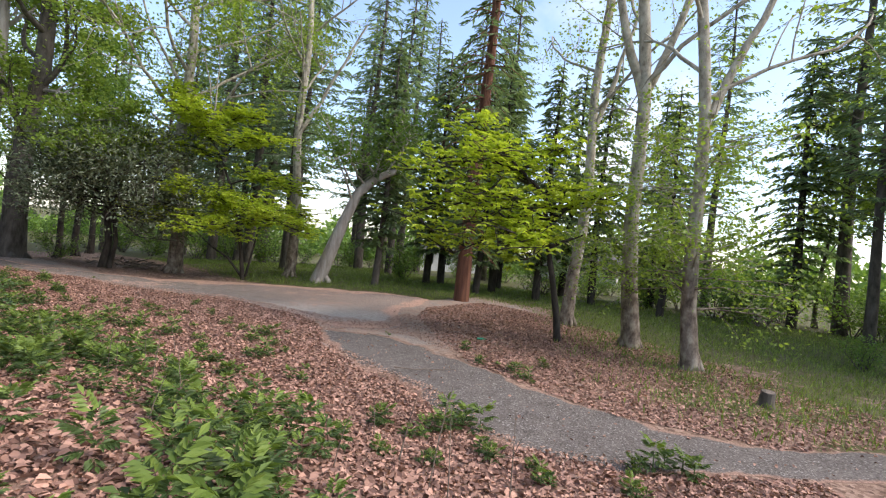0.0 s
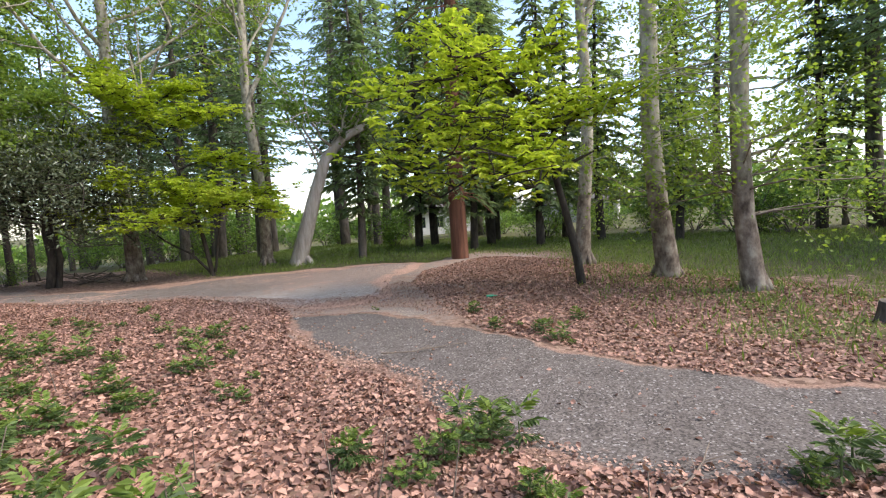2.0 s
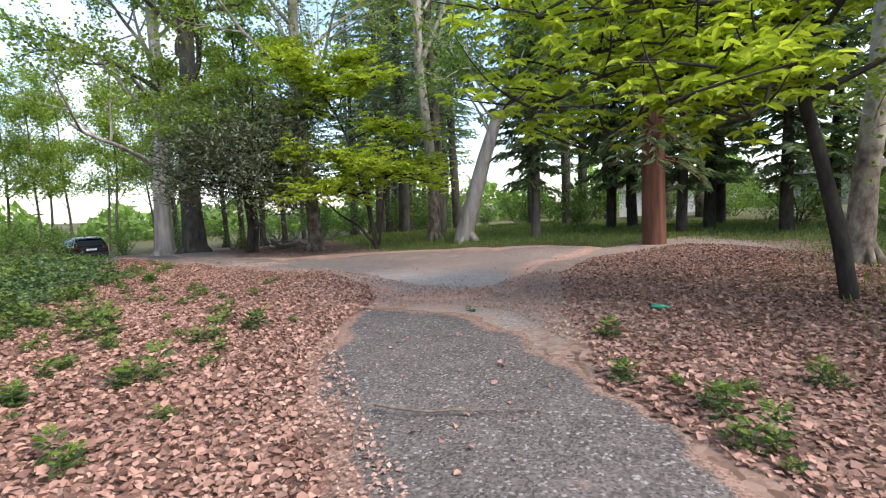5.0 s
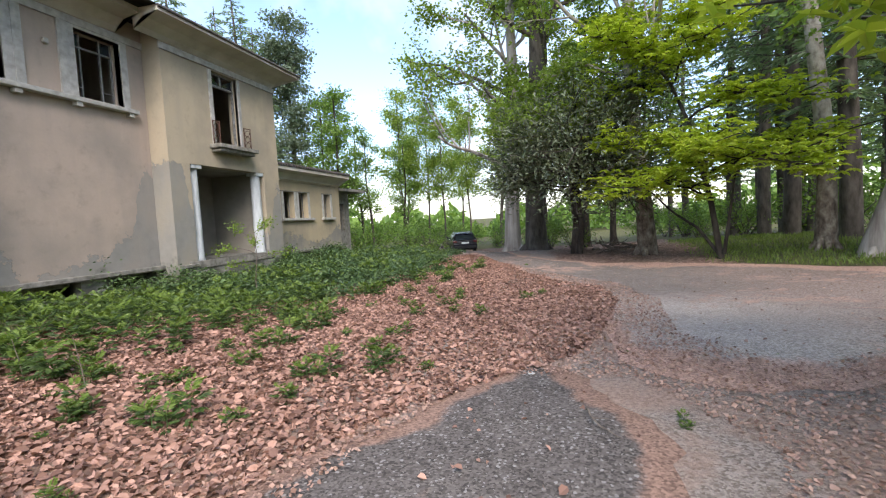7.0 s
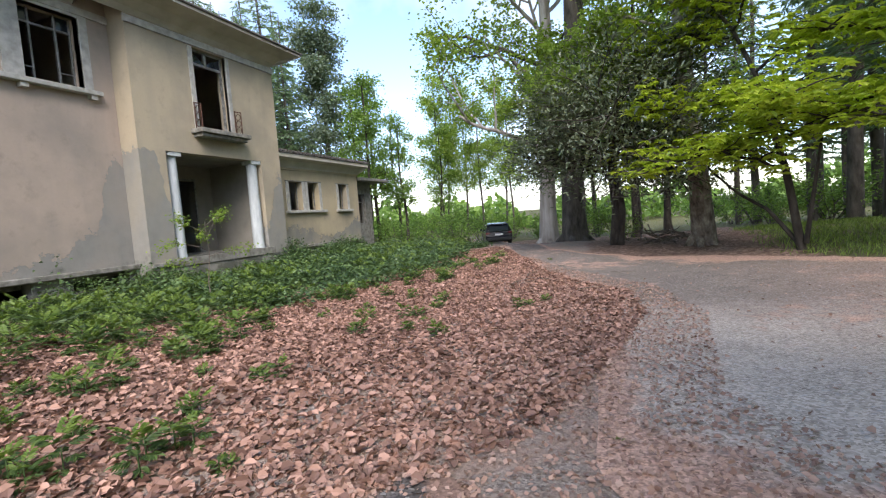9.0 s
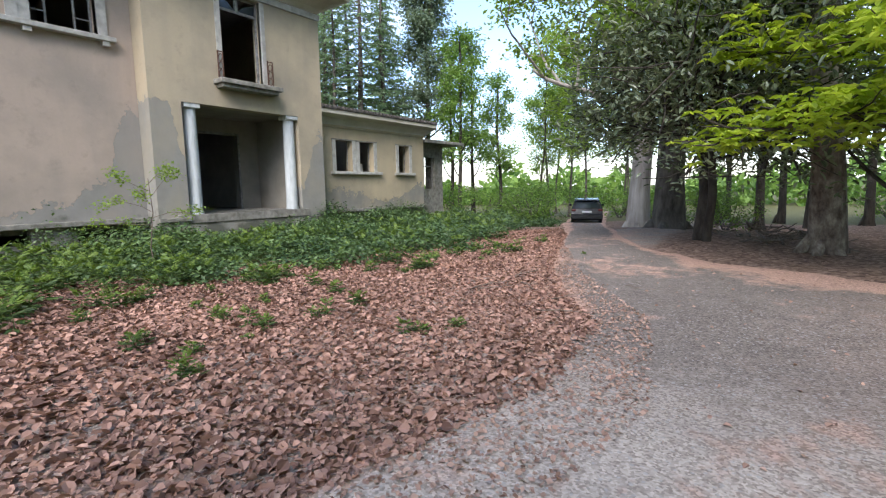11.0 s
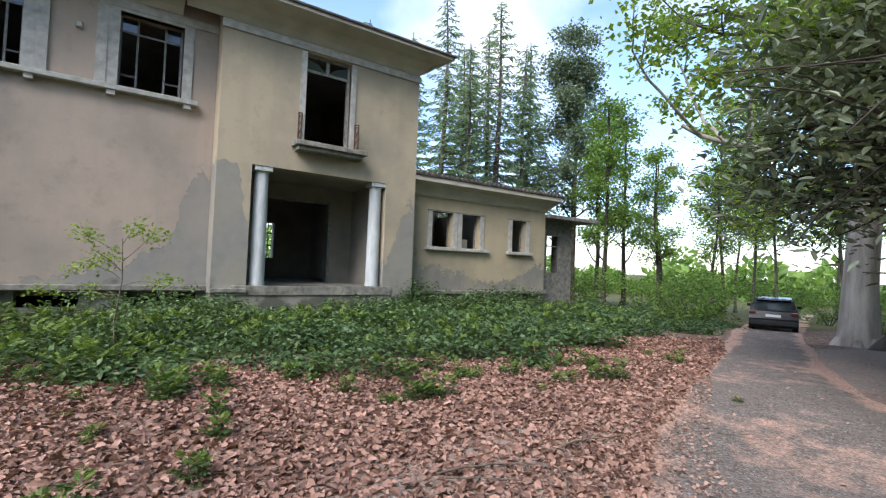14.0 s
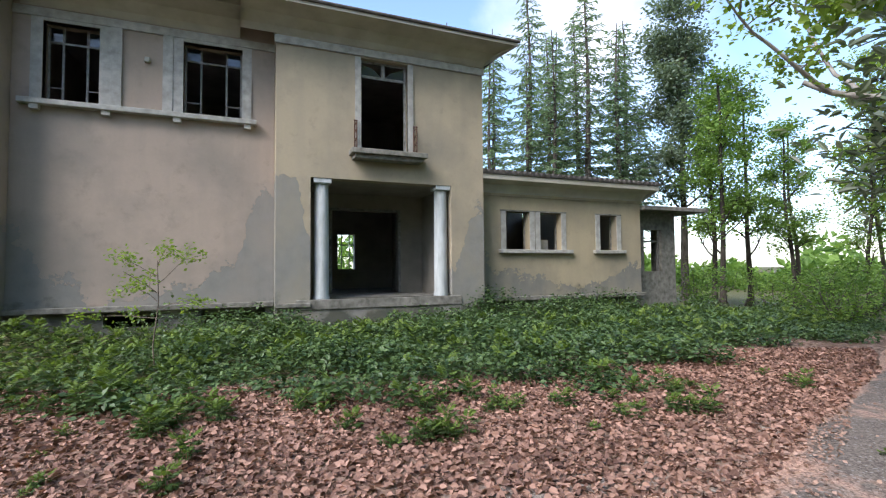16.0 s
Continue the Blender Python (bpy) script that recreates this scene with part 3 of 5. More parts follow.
# portico: floor, ceiling, inner wall with the doorway; M_PORTICO carries the recess shade in its colour
house_part("portico_floor", Geo().box(-20.95, -15.95, -5.2, -2.46, 0.42, 0.70), M_STONE, bevel=0.02)
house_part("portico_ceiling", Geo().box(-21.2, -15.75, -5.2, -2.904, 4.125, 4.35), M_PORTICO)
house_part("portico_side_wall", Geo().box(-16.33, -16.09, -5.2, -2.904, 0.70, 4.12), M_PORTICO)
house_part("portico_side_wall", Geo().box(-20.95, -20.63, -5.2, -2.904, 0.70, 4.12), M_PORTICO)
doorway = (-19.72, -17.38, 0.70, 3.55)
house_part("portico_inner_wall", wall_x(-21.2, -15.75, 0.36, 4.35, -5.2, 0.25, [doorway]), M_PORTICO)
jamb = Geo().box(-17.38, -17.30, -5.23, -5.16, 0.7, 3.63).box(-19.80, -19.72, -5.23, -5.16, 0.7, 3.63).box(-19.72, -17.38, -5.23, -5.16, 3.55, 3.63)
house_part("door_frame", jamb, M_METAL)
for cx in (-16.68, -20.36):
    col = house_part("column", Geo().tube([(cx, -2.78, z) for z in (0.70, 2.0, 3.98)], (0.215, 0.21, 0.195), 24), M_COLUMN, None, "grey stone column", True)
    put("capital", Geo().box(cx - 0.25, cx + 0.25, -3.02, -2.52, 3.98, 4.118), M_COLUMN, col, bevel=0.015)
    put("column_base", Geo().tube([(cx, -2.78, 0.70), (cx, -2.78, 0.78)], 0.235, 24), M_COLUMN, col)
# trim bands and eaves
house_part("trim_band", Geo().box(-21.80, -15.37, -2.5, -2.44, 7.78, 8.0), M_TRIM, bevel=0.012)
house_part("trim_band", Geo().box(-15.415, -9.452, -3.2, -3.14, 7.78, 8.0), M_TRIM, bevel=0.012)
house_part("trim_band", Geo().box(-9.40, -2.0, -2.5, -2.44, 7.78, 8.0), M_TRIM, bevel=0.012)
house_part("annex_trim_band", Geo().box(-28.95, -21.755, -3.08, -3.03, 3.98, 4.08), M_ANNEX, bevel=0.01)


def eaves(x0, x1, front, reach, z, west=0.0):
    """A coved soffit under a projecting eaves slab."""
    g = Geo()
    prof = [(front, z - 0.45), (front + reach * 0.12, z - 0.30), (front + reach * 0.4, z - 0.1), (front + reach, z), (front + reach, z + 0.16), (front, z + 0.16)]
    a = [(x0 - west * (p[0] - front) / reach, p[0], p[1]) for p in prof]
    b = [(x1, p[0], p[1]) for p in prof]
    k = len(prof)
    g.add(a + b, [(i, (i + 1) % k, k + (i + 1) % k, k + i) for i in range(k)])
    g.add(a, [(0, 1, 2, 3), (0, 3, 4, 5)])
    g.add(b, [(3, 2, 1, 0), (5, 4, 3, 0)])
    return g


house_part("eaves_slab", eaves(-21.75, -14.5, TOWER_Y, 0.95, 8.5, 0.8), M_SOFFIT)
house_part("eaves_slab", eaves(-14.498, -9.6, WING_Y, 0.95, 8.5), M_SOFFIT)
house_part("eaves_slab", eaves(-9.6, -1.5, TOWER_Y, 0.95, 8.5), M_SOFFIT)
roof = Geo().add([(-22.55, -1.55, 8.664), (-1.2, -1.55, 8.664), (-1.2, -12.2, 8.664), (-22.55, -12.2, 8.664), (-18.5, -6.5, 10.2), (-5, -6.5, 10.2)], [(0, 1, 5, 4), (1, 2, 5, 5), (2, 3, 4, 5), (3, 0, 4, 4)])
house_part("roof", roof, M_ROOF, None, "low dark hipped roof")
house_part("ceiling_slab", Geo().box(-22.4, -1.4, -12.0, -3.602, 8.552, 8.66), M_INSIDE)
house_part("gutter", Geo().tube([(-22.6, -1.53, 8.63), (-14.5, -1.53, 8.63)], 0.05, 8), M_ROOF)
house_part("annex_eaves_slab", eaves(-28.9, -21.756, ANNEX_Y, 0.55, 4.45, 0.45), M_SOFFIT)
house_part("annex_roof", Geo().add([(-29.4, -2.5, 4.616), (-21.756, -2.5, 4.616), (-21.756, -11.5, 5.6), (-29.4, -11.5, 5.6), (-29.4, -2.5, 4.70), (-21.756, -2.5, 4.70), (-21.756, -11.5, 5.7), (-29.4, -11.5, 5.7)], [(3, 2, 1, 0), (4, 5, 6, 7), (0, 1, 5, 4), (1, 2, 6, 5), (2, 3, 7, 6), (3, 0, 4, 7)]), M_ROOF)
for k in range(34):
    x = -29.25 + k * 0.225
    house_part("eaves_tile", Geo().tube([(x, -2.46, 4.69), (x, -2.9, 4.75)], 0.075, 6), M_ROOF)
# plinth ledge
house_part("plinth_ledge", Geo().box(-15.41, -9.46, -3.2, -2.98, 0.52, 0.66), M_STONE, bevel=0.02)
house_part("plinth_ledge", Geo().box(-28.95, -21.76, -3.08, -2.92, 0.42, 0.56), M_STONE, bevel=0.02)
house_part("plinth_ledge", Geo().box(-16.34, -15.40, -2.5, -2.40, 0.50, 0.62), M_STONE, bevel=0.02)
# upper windows: white surrounds, metal casements, sill on brackets
for x0, x1, z0, z1 in wing_windows:
    w = house_part("window_surround", Geo().box(x0 - 0.24, x0, -3.4, -3.16, z0, z1 + 0.12).box(x1, x1 + 0.24, -3.4, -3.16, z0, z1 + 0.12).box(x0, x1, -3.4, -3.16, z1, z1 + 0.12), M_TRIM, None, "white painted window surround")
    a, b = x0 + (x1 - x0) * 0.28, x0 + (x1 - x0) * 0.72
    for x in (x0 + 0.03, a, b, x1 - 0.03):
        put("mullion", Geo().box(x - 0.025, x + 0.025, -3.56, -3.50, z0, z1), M_METAL, w)
    put("transom", Geo().box(x0 + 0.055, x1 - 0.055, -3.57, -3.49, z1 - 0.42, z1 - 0.37), M_METAL, w)
    for c, d in ((x0 + 0.055, a - 0.025), (b + 0.025, x1 - 0.055)):
        put("glazing_bar", Geo().box(c, d, -3.545, -3.515, z0 + 0.42, z0 + 0.45), M_METAL, w)
        put("casement_rail", Geo().box(c, d, -3.55, -3.51, z0, z0 + 0.06), M_METAL, w)
        put("pane", Geo().box(c, d, -3.532, -3.528, z1 - 0.37, z1 - 0.02), M_GLASS, w, "dirty window pane")
house_part("pilaster", Geo().box(-11.70, -11.465, -3.2, -3.14, 5.72, 7.78), M_TRIM)
house_part("pilaster", Geo().box(-12.855, -12.62, -3.2, -3.14, 5.72, 7.78), M_TRIM)
sill = house_part("sill", Geo().box(-14.94, -9.62, -3.2, -2.98, 5.58, 5.715), M_TRIM, None, "long white window sill", bevel=0.02)
for x in (-14.7, -12.98, -11.4, -9.95):
    put("bracket", Geo().box(x - 0.09, x + 0.09, -3.2, -3.03, 5.46, 5.58), M_TRIM, sill)
house_part("wall_lamp_socket", Geo().box(-12.33, -12.20, -3.2, -3.09, 6.98, 7.12), M_TRIM, bevel=0.02)
# balcony door
x0, x1, z0, z1 = balcony_door
house_part("balcony_door_surround", Geo().box(x0 - 0.17, x0, -2.6, -2.455, z0, z1), M_TRIM, None, "white surround of the balcony doorway")
bd = house_part("balcony_door_surround", Geo().box(x1, x1 + 0.17, -2.6, -2.455, z0, z1), M_TRIM, None, "white surround of the balcony doorway")
put("door_post", Geo().box(x0, x0 + 0.06, -2.75, -2.66, z0, z1), M_METAL, bd)
put("door_post", Geo().box(x1 - 0.06, x1, -2.75, -2.66, z0, z1), M_METAL, bd)
put("transom", Geo().box(x0 + 0.06, x1 - 0.06, -2.75, -2.66, z1 - 0.52, z1 - 0.44), M_METAL, bd)
put("mullion", Geo().box((x0 + x1) / 2 - 0.05, (x0 + x1) / 2 + 0.05, -2.74, -2.67, z1 - 0.44, z1 - 0.07), M_METAL, bd)
put("head_rail", Geo().box(x0 + 0.06, x1 - 0.06, -2.75, -2.66, z1 - 0.07, z1), M_METAL, bd)
mid = (x0 + x1) / 2
put("broken_pane", Geo().add([(x0 + 0.06, -2.70, z1 - 0.44), (mid - 0.05, -2.70, z1 - 0.44), (mid - 0.25, -2.70, z1 - 0.25), (x0 + 0.06, -2.70, z1 - 0.1)], [(0, 1, 2, 3)]), M_GLASS, bd, "shard of a broken pane")
put("broken_pane", Geo().add([(mid + 0.05, -2.70, z1 - 0.44), (x1 - 0.06, -2.70, z1 - 0.44), (x1 - 0.06, -2.70, z1 - 0.12), (mid + 0.3, -2.70, z1 - 0.2)], [(0, 1, 2, 3)]), M_GLASS, bd, "shard of a broken pane")
slab = house_part("balcony_slab", Geo().box(-19.66, -17.40, -2.5, -1.98, 4.80, 4.95).box(-19.55, -17.5, -2.5, -2.08, 4.68, 4.80), M_STONE, None, "mossy concrete balcony slab", bevel=0.02)
for x in (-19.36, -17.56):
    g = Geo().tube([(x, -2.40, 4.95), (x, -2.40, 5.85)], 0.022, 6).tube([(x, -2.12, 4.95), (x, -2.12, 5.75)], 0.018, 6).tube([(x, -2.42, 5.83), (x, -2.10, 5.74)], 0.02, 6)
    for k in range(3):
        th = np.linspace(0, 2 * math.pi, 14)
        g.tube(np.stack([np.full(14, x), -2.26 + 0.11 * np.cos(th), 5.12 + 0.24 * k + 0.11 * np.sin(th)], 1), 0.012, 5, False)
    put("railing_stub", g, M_RUST, slab, "remains of a rusty iron railing")
# annex windows: white jambs and sills
for x0, x1, z0, z1 in annex_windows:
    w = house_part("window_jamb", Geo().box(x0 - 0.2, x0 - 0.002, -3.3, -3.05, z0, z1), M_TRIM, None, "white painted window jamb")
    house_part("window_jamb", Geo().box(x1 + 0.002, x1 + 0.2, -3.3, -3.05, z0, z1), M_TRIM, None, "white painted window jamb")
    put("lintel", Geo().box(x0 - 0.22, x1 + 0.22, -3.3, -3.045, z1, z1 + 0.05), M_STONE, w)
    put("casement_frame", Geo().box(x0, x0 + 0.04, -3.4, -3.36, z0, z1), M_METAL, w)
    put("casement_frame", Geo().box(x1 - 0.04, x1, -3.4, -3.36, z0, z1), M_METAL, w)
house_part("sill", Geo().box(-25.6, -22.6, -3.08, -2.92, 2.04, 2.165), M_TRIM, bevel=0.015)
house_part("sill", Geo().box(-28.05, -26.6, -3.08, -2.92, 2.04, 2.165), M_TRIM, bevel=0.015)
house_part("loose_board", Geo().box(-24.95, -24.55, -3.62, -3.58, 2.17, 2.55), M_TRIM)
# the low far room with a flat canopy
far_hole = (-30.55, -29.6, 1.35, 3.05)
house_part("far_room_wall", wall_x(-31.3, -28.903, -1.0, 3.75, -3.6, 0.3, [far_hole]), M_STONE)
house_part("far_room_rear_wall", wall_x(-31.3, -28.903, -1.0, 3.75, -7.0, 0.3, [(-31.0, -29.3, 1.1, 3.2)]), M_STONE)
house_part("far_room_side_wall", Geo().box(-31.3, -31.0, -7.0, -6.2, -1.0, 3.75).box(-31.3, -31.0, -4.6, -3.902, -1.0, 3.75).box(-31.3, -31.0, -6.2, -4.6, -1.0, 1.2), M_STONE)
house_part("far_room_window_frame", Geo().box(-30.55, -30.49, -3.8, -3.74, 1.35, 3.05).box(-29.66, -29.6, -3.8, -3.74, 1.35, 3.05).box(-30.49, -29.66, -3.8, -3.74, 2.55, 2.6), M_METAL)
house_part("canopy", Geo().box(-32.4, -28.92, -7.6, -2.85, 3.75, 3.92), M_STONE, bevel=0.02)
house_part("rear_window_bars", Geo().box(-19.23, -19.19, -11.25, -11.2, 1.55, 3.15).box(-18.88, -18.84, -11.25, -11.2, 1.55, 3.15).box(-19.43, -18.63, -11.26, -11.19, 2.65, 2.7).box(-19.43, -18.63, -11.26, -11.19, 2.1, 2.14), M_METAL)
house_part("drainpipe", Geo().tube([(-15.48, -3.12, z) for z in (1.6, 4.0, 8.2)], 0.05, 8), M_RUST)

# ---- trees ----


def grow(rng, geo, tips, start, way, length, radius, depth, spread_deg=45, lift=0.05, wander=0.14, kids=(3, 5), sides=6, shrink=0.55, floor=-9.0):
    n = int(np.clip(length / 0.5, 4, 9))
    p, d, pts = np.array(start, float), unit(way), [np.array(start, float)]
    for _ in range(n):
        d = unit(d + wander * rng.normal(size=3) + np.array((0, 0, lift)))
        p = p + d * length / n
        pts.append(p)
    pts = np.array(pts)
    pts[:, 2] = np.maximum(pts[:, 2], floor)
    geo.tube(pts, np.linspace(radius, radius * 0.4, len(pts)), sides, False)
    if depth == 0:
        tips.extend(pts[1:])
        return
    tips.append(pts[-1])
    for _ in range(rng.integers(*kids)):
        k = rng.integers(max(1, n // 3), n + 1)
        a = unit(np.cross(d, rng.normal(size=3)))
        s = radians(spread_deg * rng.uniform(0.6, 1.2))
        grow(rng, geo, tips, pts[k], d * math.cos(s) + a * math.sin(s), length * shrink * rng.uniform(0.7, 1.2), radius * 0.42, depth - 1, spread_deg, lift, wander, kids, max(4, sides - 1), shrink, floor)


def clumps(rng, geo, tips, per, radius, length, width, flat=0.7, simple=True, tilt=0.6):
    tips = np.asarray(tips)
    base = np.repeat(tips, per, axis=0)
    base = base + rng.normal(size=base.shape) * radius * np.array((1, 1, flat))
    ahead = rng.normal(size=base.shape) * np.array((1, 1, 0.45)) + np.array((0, 0, -0.1))
    up = np.array((0, 0, 1.0)) + rng.normal(size=base.shape) * tilt
    s = rng.uniform(0.65, 1.25, len(base))
    leaf_blades(geo, base, ahead, up, length * s, width * s, simple=simple)


def rosettes(rng, geo, tips, per, radius, length, width, flat=0.15):
    """Leaves that stand in flat wheels at the twig ends."""
    tips = np.asarray(tips)
    c = np.repeat(tips, per, axis=0)
    c = c + rng.normal(size=c.shape) * radius * np.array((1, 1, flat))
    base = np.repeat(c, 6, axis=0)
    ang = np.tile(np.arange(6) * math.pi / 3, len(c)) + np.repeat(rng.uniform(0, 6.3, len(c)), 6) + rng.normal(size=len(base)) * 0.2
    ahead = np.stack([np.cos(ang), np.sin(ang), rng.normal(size=len(base)) * 0.22], 1)
    up = np.array((0, 0, 1.0)) + rng.normal(size=base.shape) * 0.25
    s = rng.uniform(0.6, 1.2, len(base))
    leaf_blades(geo, base, ahead, up, length * s, width * s, droop=0.22)


def finish(kind, label, wood, crown, bark, leaf, at, turn=0, category="tree", group=""):
    thing = tagged(new(kind), label, category, group)
    put("trunk", wood, bark, thing, smooth=True)
    put("crown", crown, leaf, thing)
    thing.matrix_basis = pose(at[0], at[1], float(level(*at)) - 0.05, 0, 0, turn)
    return thing


def flare(wood, r, rng, height=0.5):
    """Root swelling at the foot of a trunk."""
    for k in range(6):
        a = k * 1.05 + rng.uniform(-0.3, 0.3)
        d = np.array((math.cos(a), math.sin(a), 0))
        wood.tube([d * r * 0.45 + np.array((0, 0, height)), d * r * 1.05 + np.array((0, 0, 0.16)), d * r * 1.75 + np.array((0, 0, -0.1))], (r * 0.35, r * 0.4, r * 0.14), 6)


RIGHT, DEEP = np.array((0.78, 0.62, 0)), np.array((-0.62, 0.78, 0))


def spot(r, z, d=0.0):
    return RIGHT * r + DEEP * d + np.array((0, 0, z))


def magnolia(seed, at, trunk, radius, stems, limbs, label, per=2):
    """A small tree with a dark crooked trunk and flat tiers of fresh leaves."""
    rng = np.random.default_rng(seed)
    wood, crown, tips = Geo(), Geo(), []
    path = resample([spot(*p) for p in trunk], 16)
    wood.tube(path, np.linspace(radius, radius * 0.35, 16), 9)
    for stem in stems:
        wood.tube(resample([spot(*p) for p in stem], 9), np.linspace(radius * 0.6, radius * 0.25, 9), 7)
    for start, end, droop in limbs:
        a, b = spot(*start), spot(*end)
        mid_pt = (a + b) / 2 + np.array((0, 0, droop))
        line = resample([a, mid_pt, b], 9) + rng.normal(size=(9, 3)) * 0.06
        wood.tube(line, np.linspace(radius * 0.42, 0.02, 9), 6, False)
        span = np.linalg.norm(b - a)
        for k in range(2, 9):
            for _ in range(3):
                ang = rng.uniform(0, 6.3)
                d = np.array((math.cos(ang), math.sin(ang), rng.uniform(-0.08, 0.42)))
                grow(rng, wood, tips, line[k], d, rng.uniform(0.5, 0.32 * span + 0.4), 0.022, 0, lift=0.01, sides=4)
        tips.append(line[-1])
    tips = np.array(tips)
    tips = tips[(tips @ DEEP > -3.0) & (rng.random(len(tips)) < 0.3 * per + 0.12)]
    rosettes(rng, crown, tips, per, 0.24, 0.19, 0.085, 0.7)
    return finish("magnolia_tree", label, wood, crown, M_BARK_DARK, M_FRESH, at)


near_magnolia = magnolia(11, (-19.7, 15.1), [(0, 0), (-0.3, 1.8), (-1.0, 4.3), (-1.6, 5.6), (-2.4, 6.8)], 0.10,
         [[(0, 0.1), (-0.8, 1.0), (-1.7, 1.5), (-2.5, 2.2)], [(0.1, 0.2), (0.3, 1.4), (0.5, 2.6)]],
         [((-0.4, 2.2), (-4.2, 2.6, -0.8), 0.4), ((-0.5, 2.6), (2.7, 2.5, -0.5), 0.5), ((-0.3, 2.0), (-1.5, 2.2, -3.0), 0.4), ((-0.6, 3.0), (1.4, 3.2, -2.4), 0.4), ((-0.5, 2.8), (-2.6, 3.4, 2.4), 0.4), ((-0.4, 2.6), (2.0, 3.4, 2.0), 0.4),
          ((-0.7, 3.4), (-3.0, 3.9, -1.8), 0.3), ((-1.0, 4.4), (1.9, 4.4, 0.4), 0.5), ((-1.5, 5.4), (-4.9, 5.6, -0.6), 0.5), ((-1.6, 5.6), (0.9, 6.4, -1.2), 0.5), ((-2.0, 6.2), (-3.9, 7.0, 1.6), 0.4), ((-2.0, 6.2), (-2.4, 7.2, -2.4), 0.4), ((-2.4, 6.8), (-3.6, 8.3, -0.4), 0.2), ((-2.2, 6.6), (-0.6, 7.9, 1.0), 0.3)],
         "crooked dark-stemmed tree with tiers of fresh yellow-green leaves", 3)
near_magnolia.scale = (1.1, 1.1, 1.1)
magnolia(12, (-2.85, 15.6), [(0, 0), (-0.15, 1.0), (-0.40, 2.1), (-0.66, 3.1), (-0.6, 4.2), (-1.3, 5.0), (-2.2, 5.4)], 0.12,
         [[(-0.6, 3.0), (0.0, 3.3), (0.45, 3.5)], [(-0.6, 3.9), (-1.5, 3.9), (-2.6, 3.4)]],
         [((-0.6, 3.2), (-3.6, 2.5, -0.6), 0.5), ((-0.6, 3.4), (-2.4, 2.7, -2.4), 0.5), ((-0.6, 3.6), (-5.2, 3.5, 0.2), 0.7), ((-0.6, 3.8), (-4.2, 4.1, -1.8), 0.5), ((-0.6, 4.0), (0.6, 4.4, -1.2), 0.4), ((-0.6, 4.1), (-3.4, 4.2, 2.2), 0.5), ((-0.6, 4.2), (0.5, 5.0, 1.2), 0.4),
          ((-1.2, 4.9), (-5.0, 4.9, -0.6), 0.5), ((-1.4, 5.0), (-3.4, 5.3, -2.2), 0.4), ((-1.6, 5.1), (-4.4, 5.7, 1.4), 0.4), ((-1.8, 5.2), (-0.6, 6.0, -0.8), 0.3), ((-2.2, 5.4), (-3.6, 6.4, -0.3), 0.3), ((-0.6, 3.3), (-1.6, 2.5, -2.0), 0.4), ((-0.6, 3.4), (-4.4, 3.0, -1.4), 0.6)],
         "leaning dark-stemmed tree with fresh yellow-green leaves")


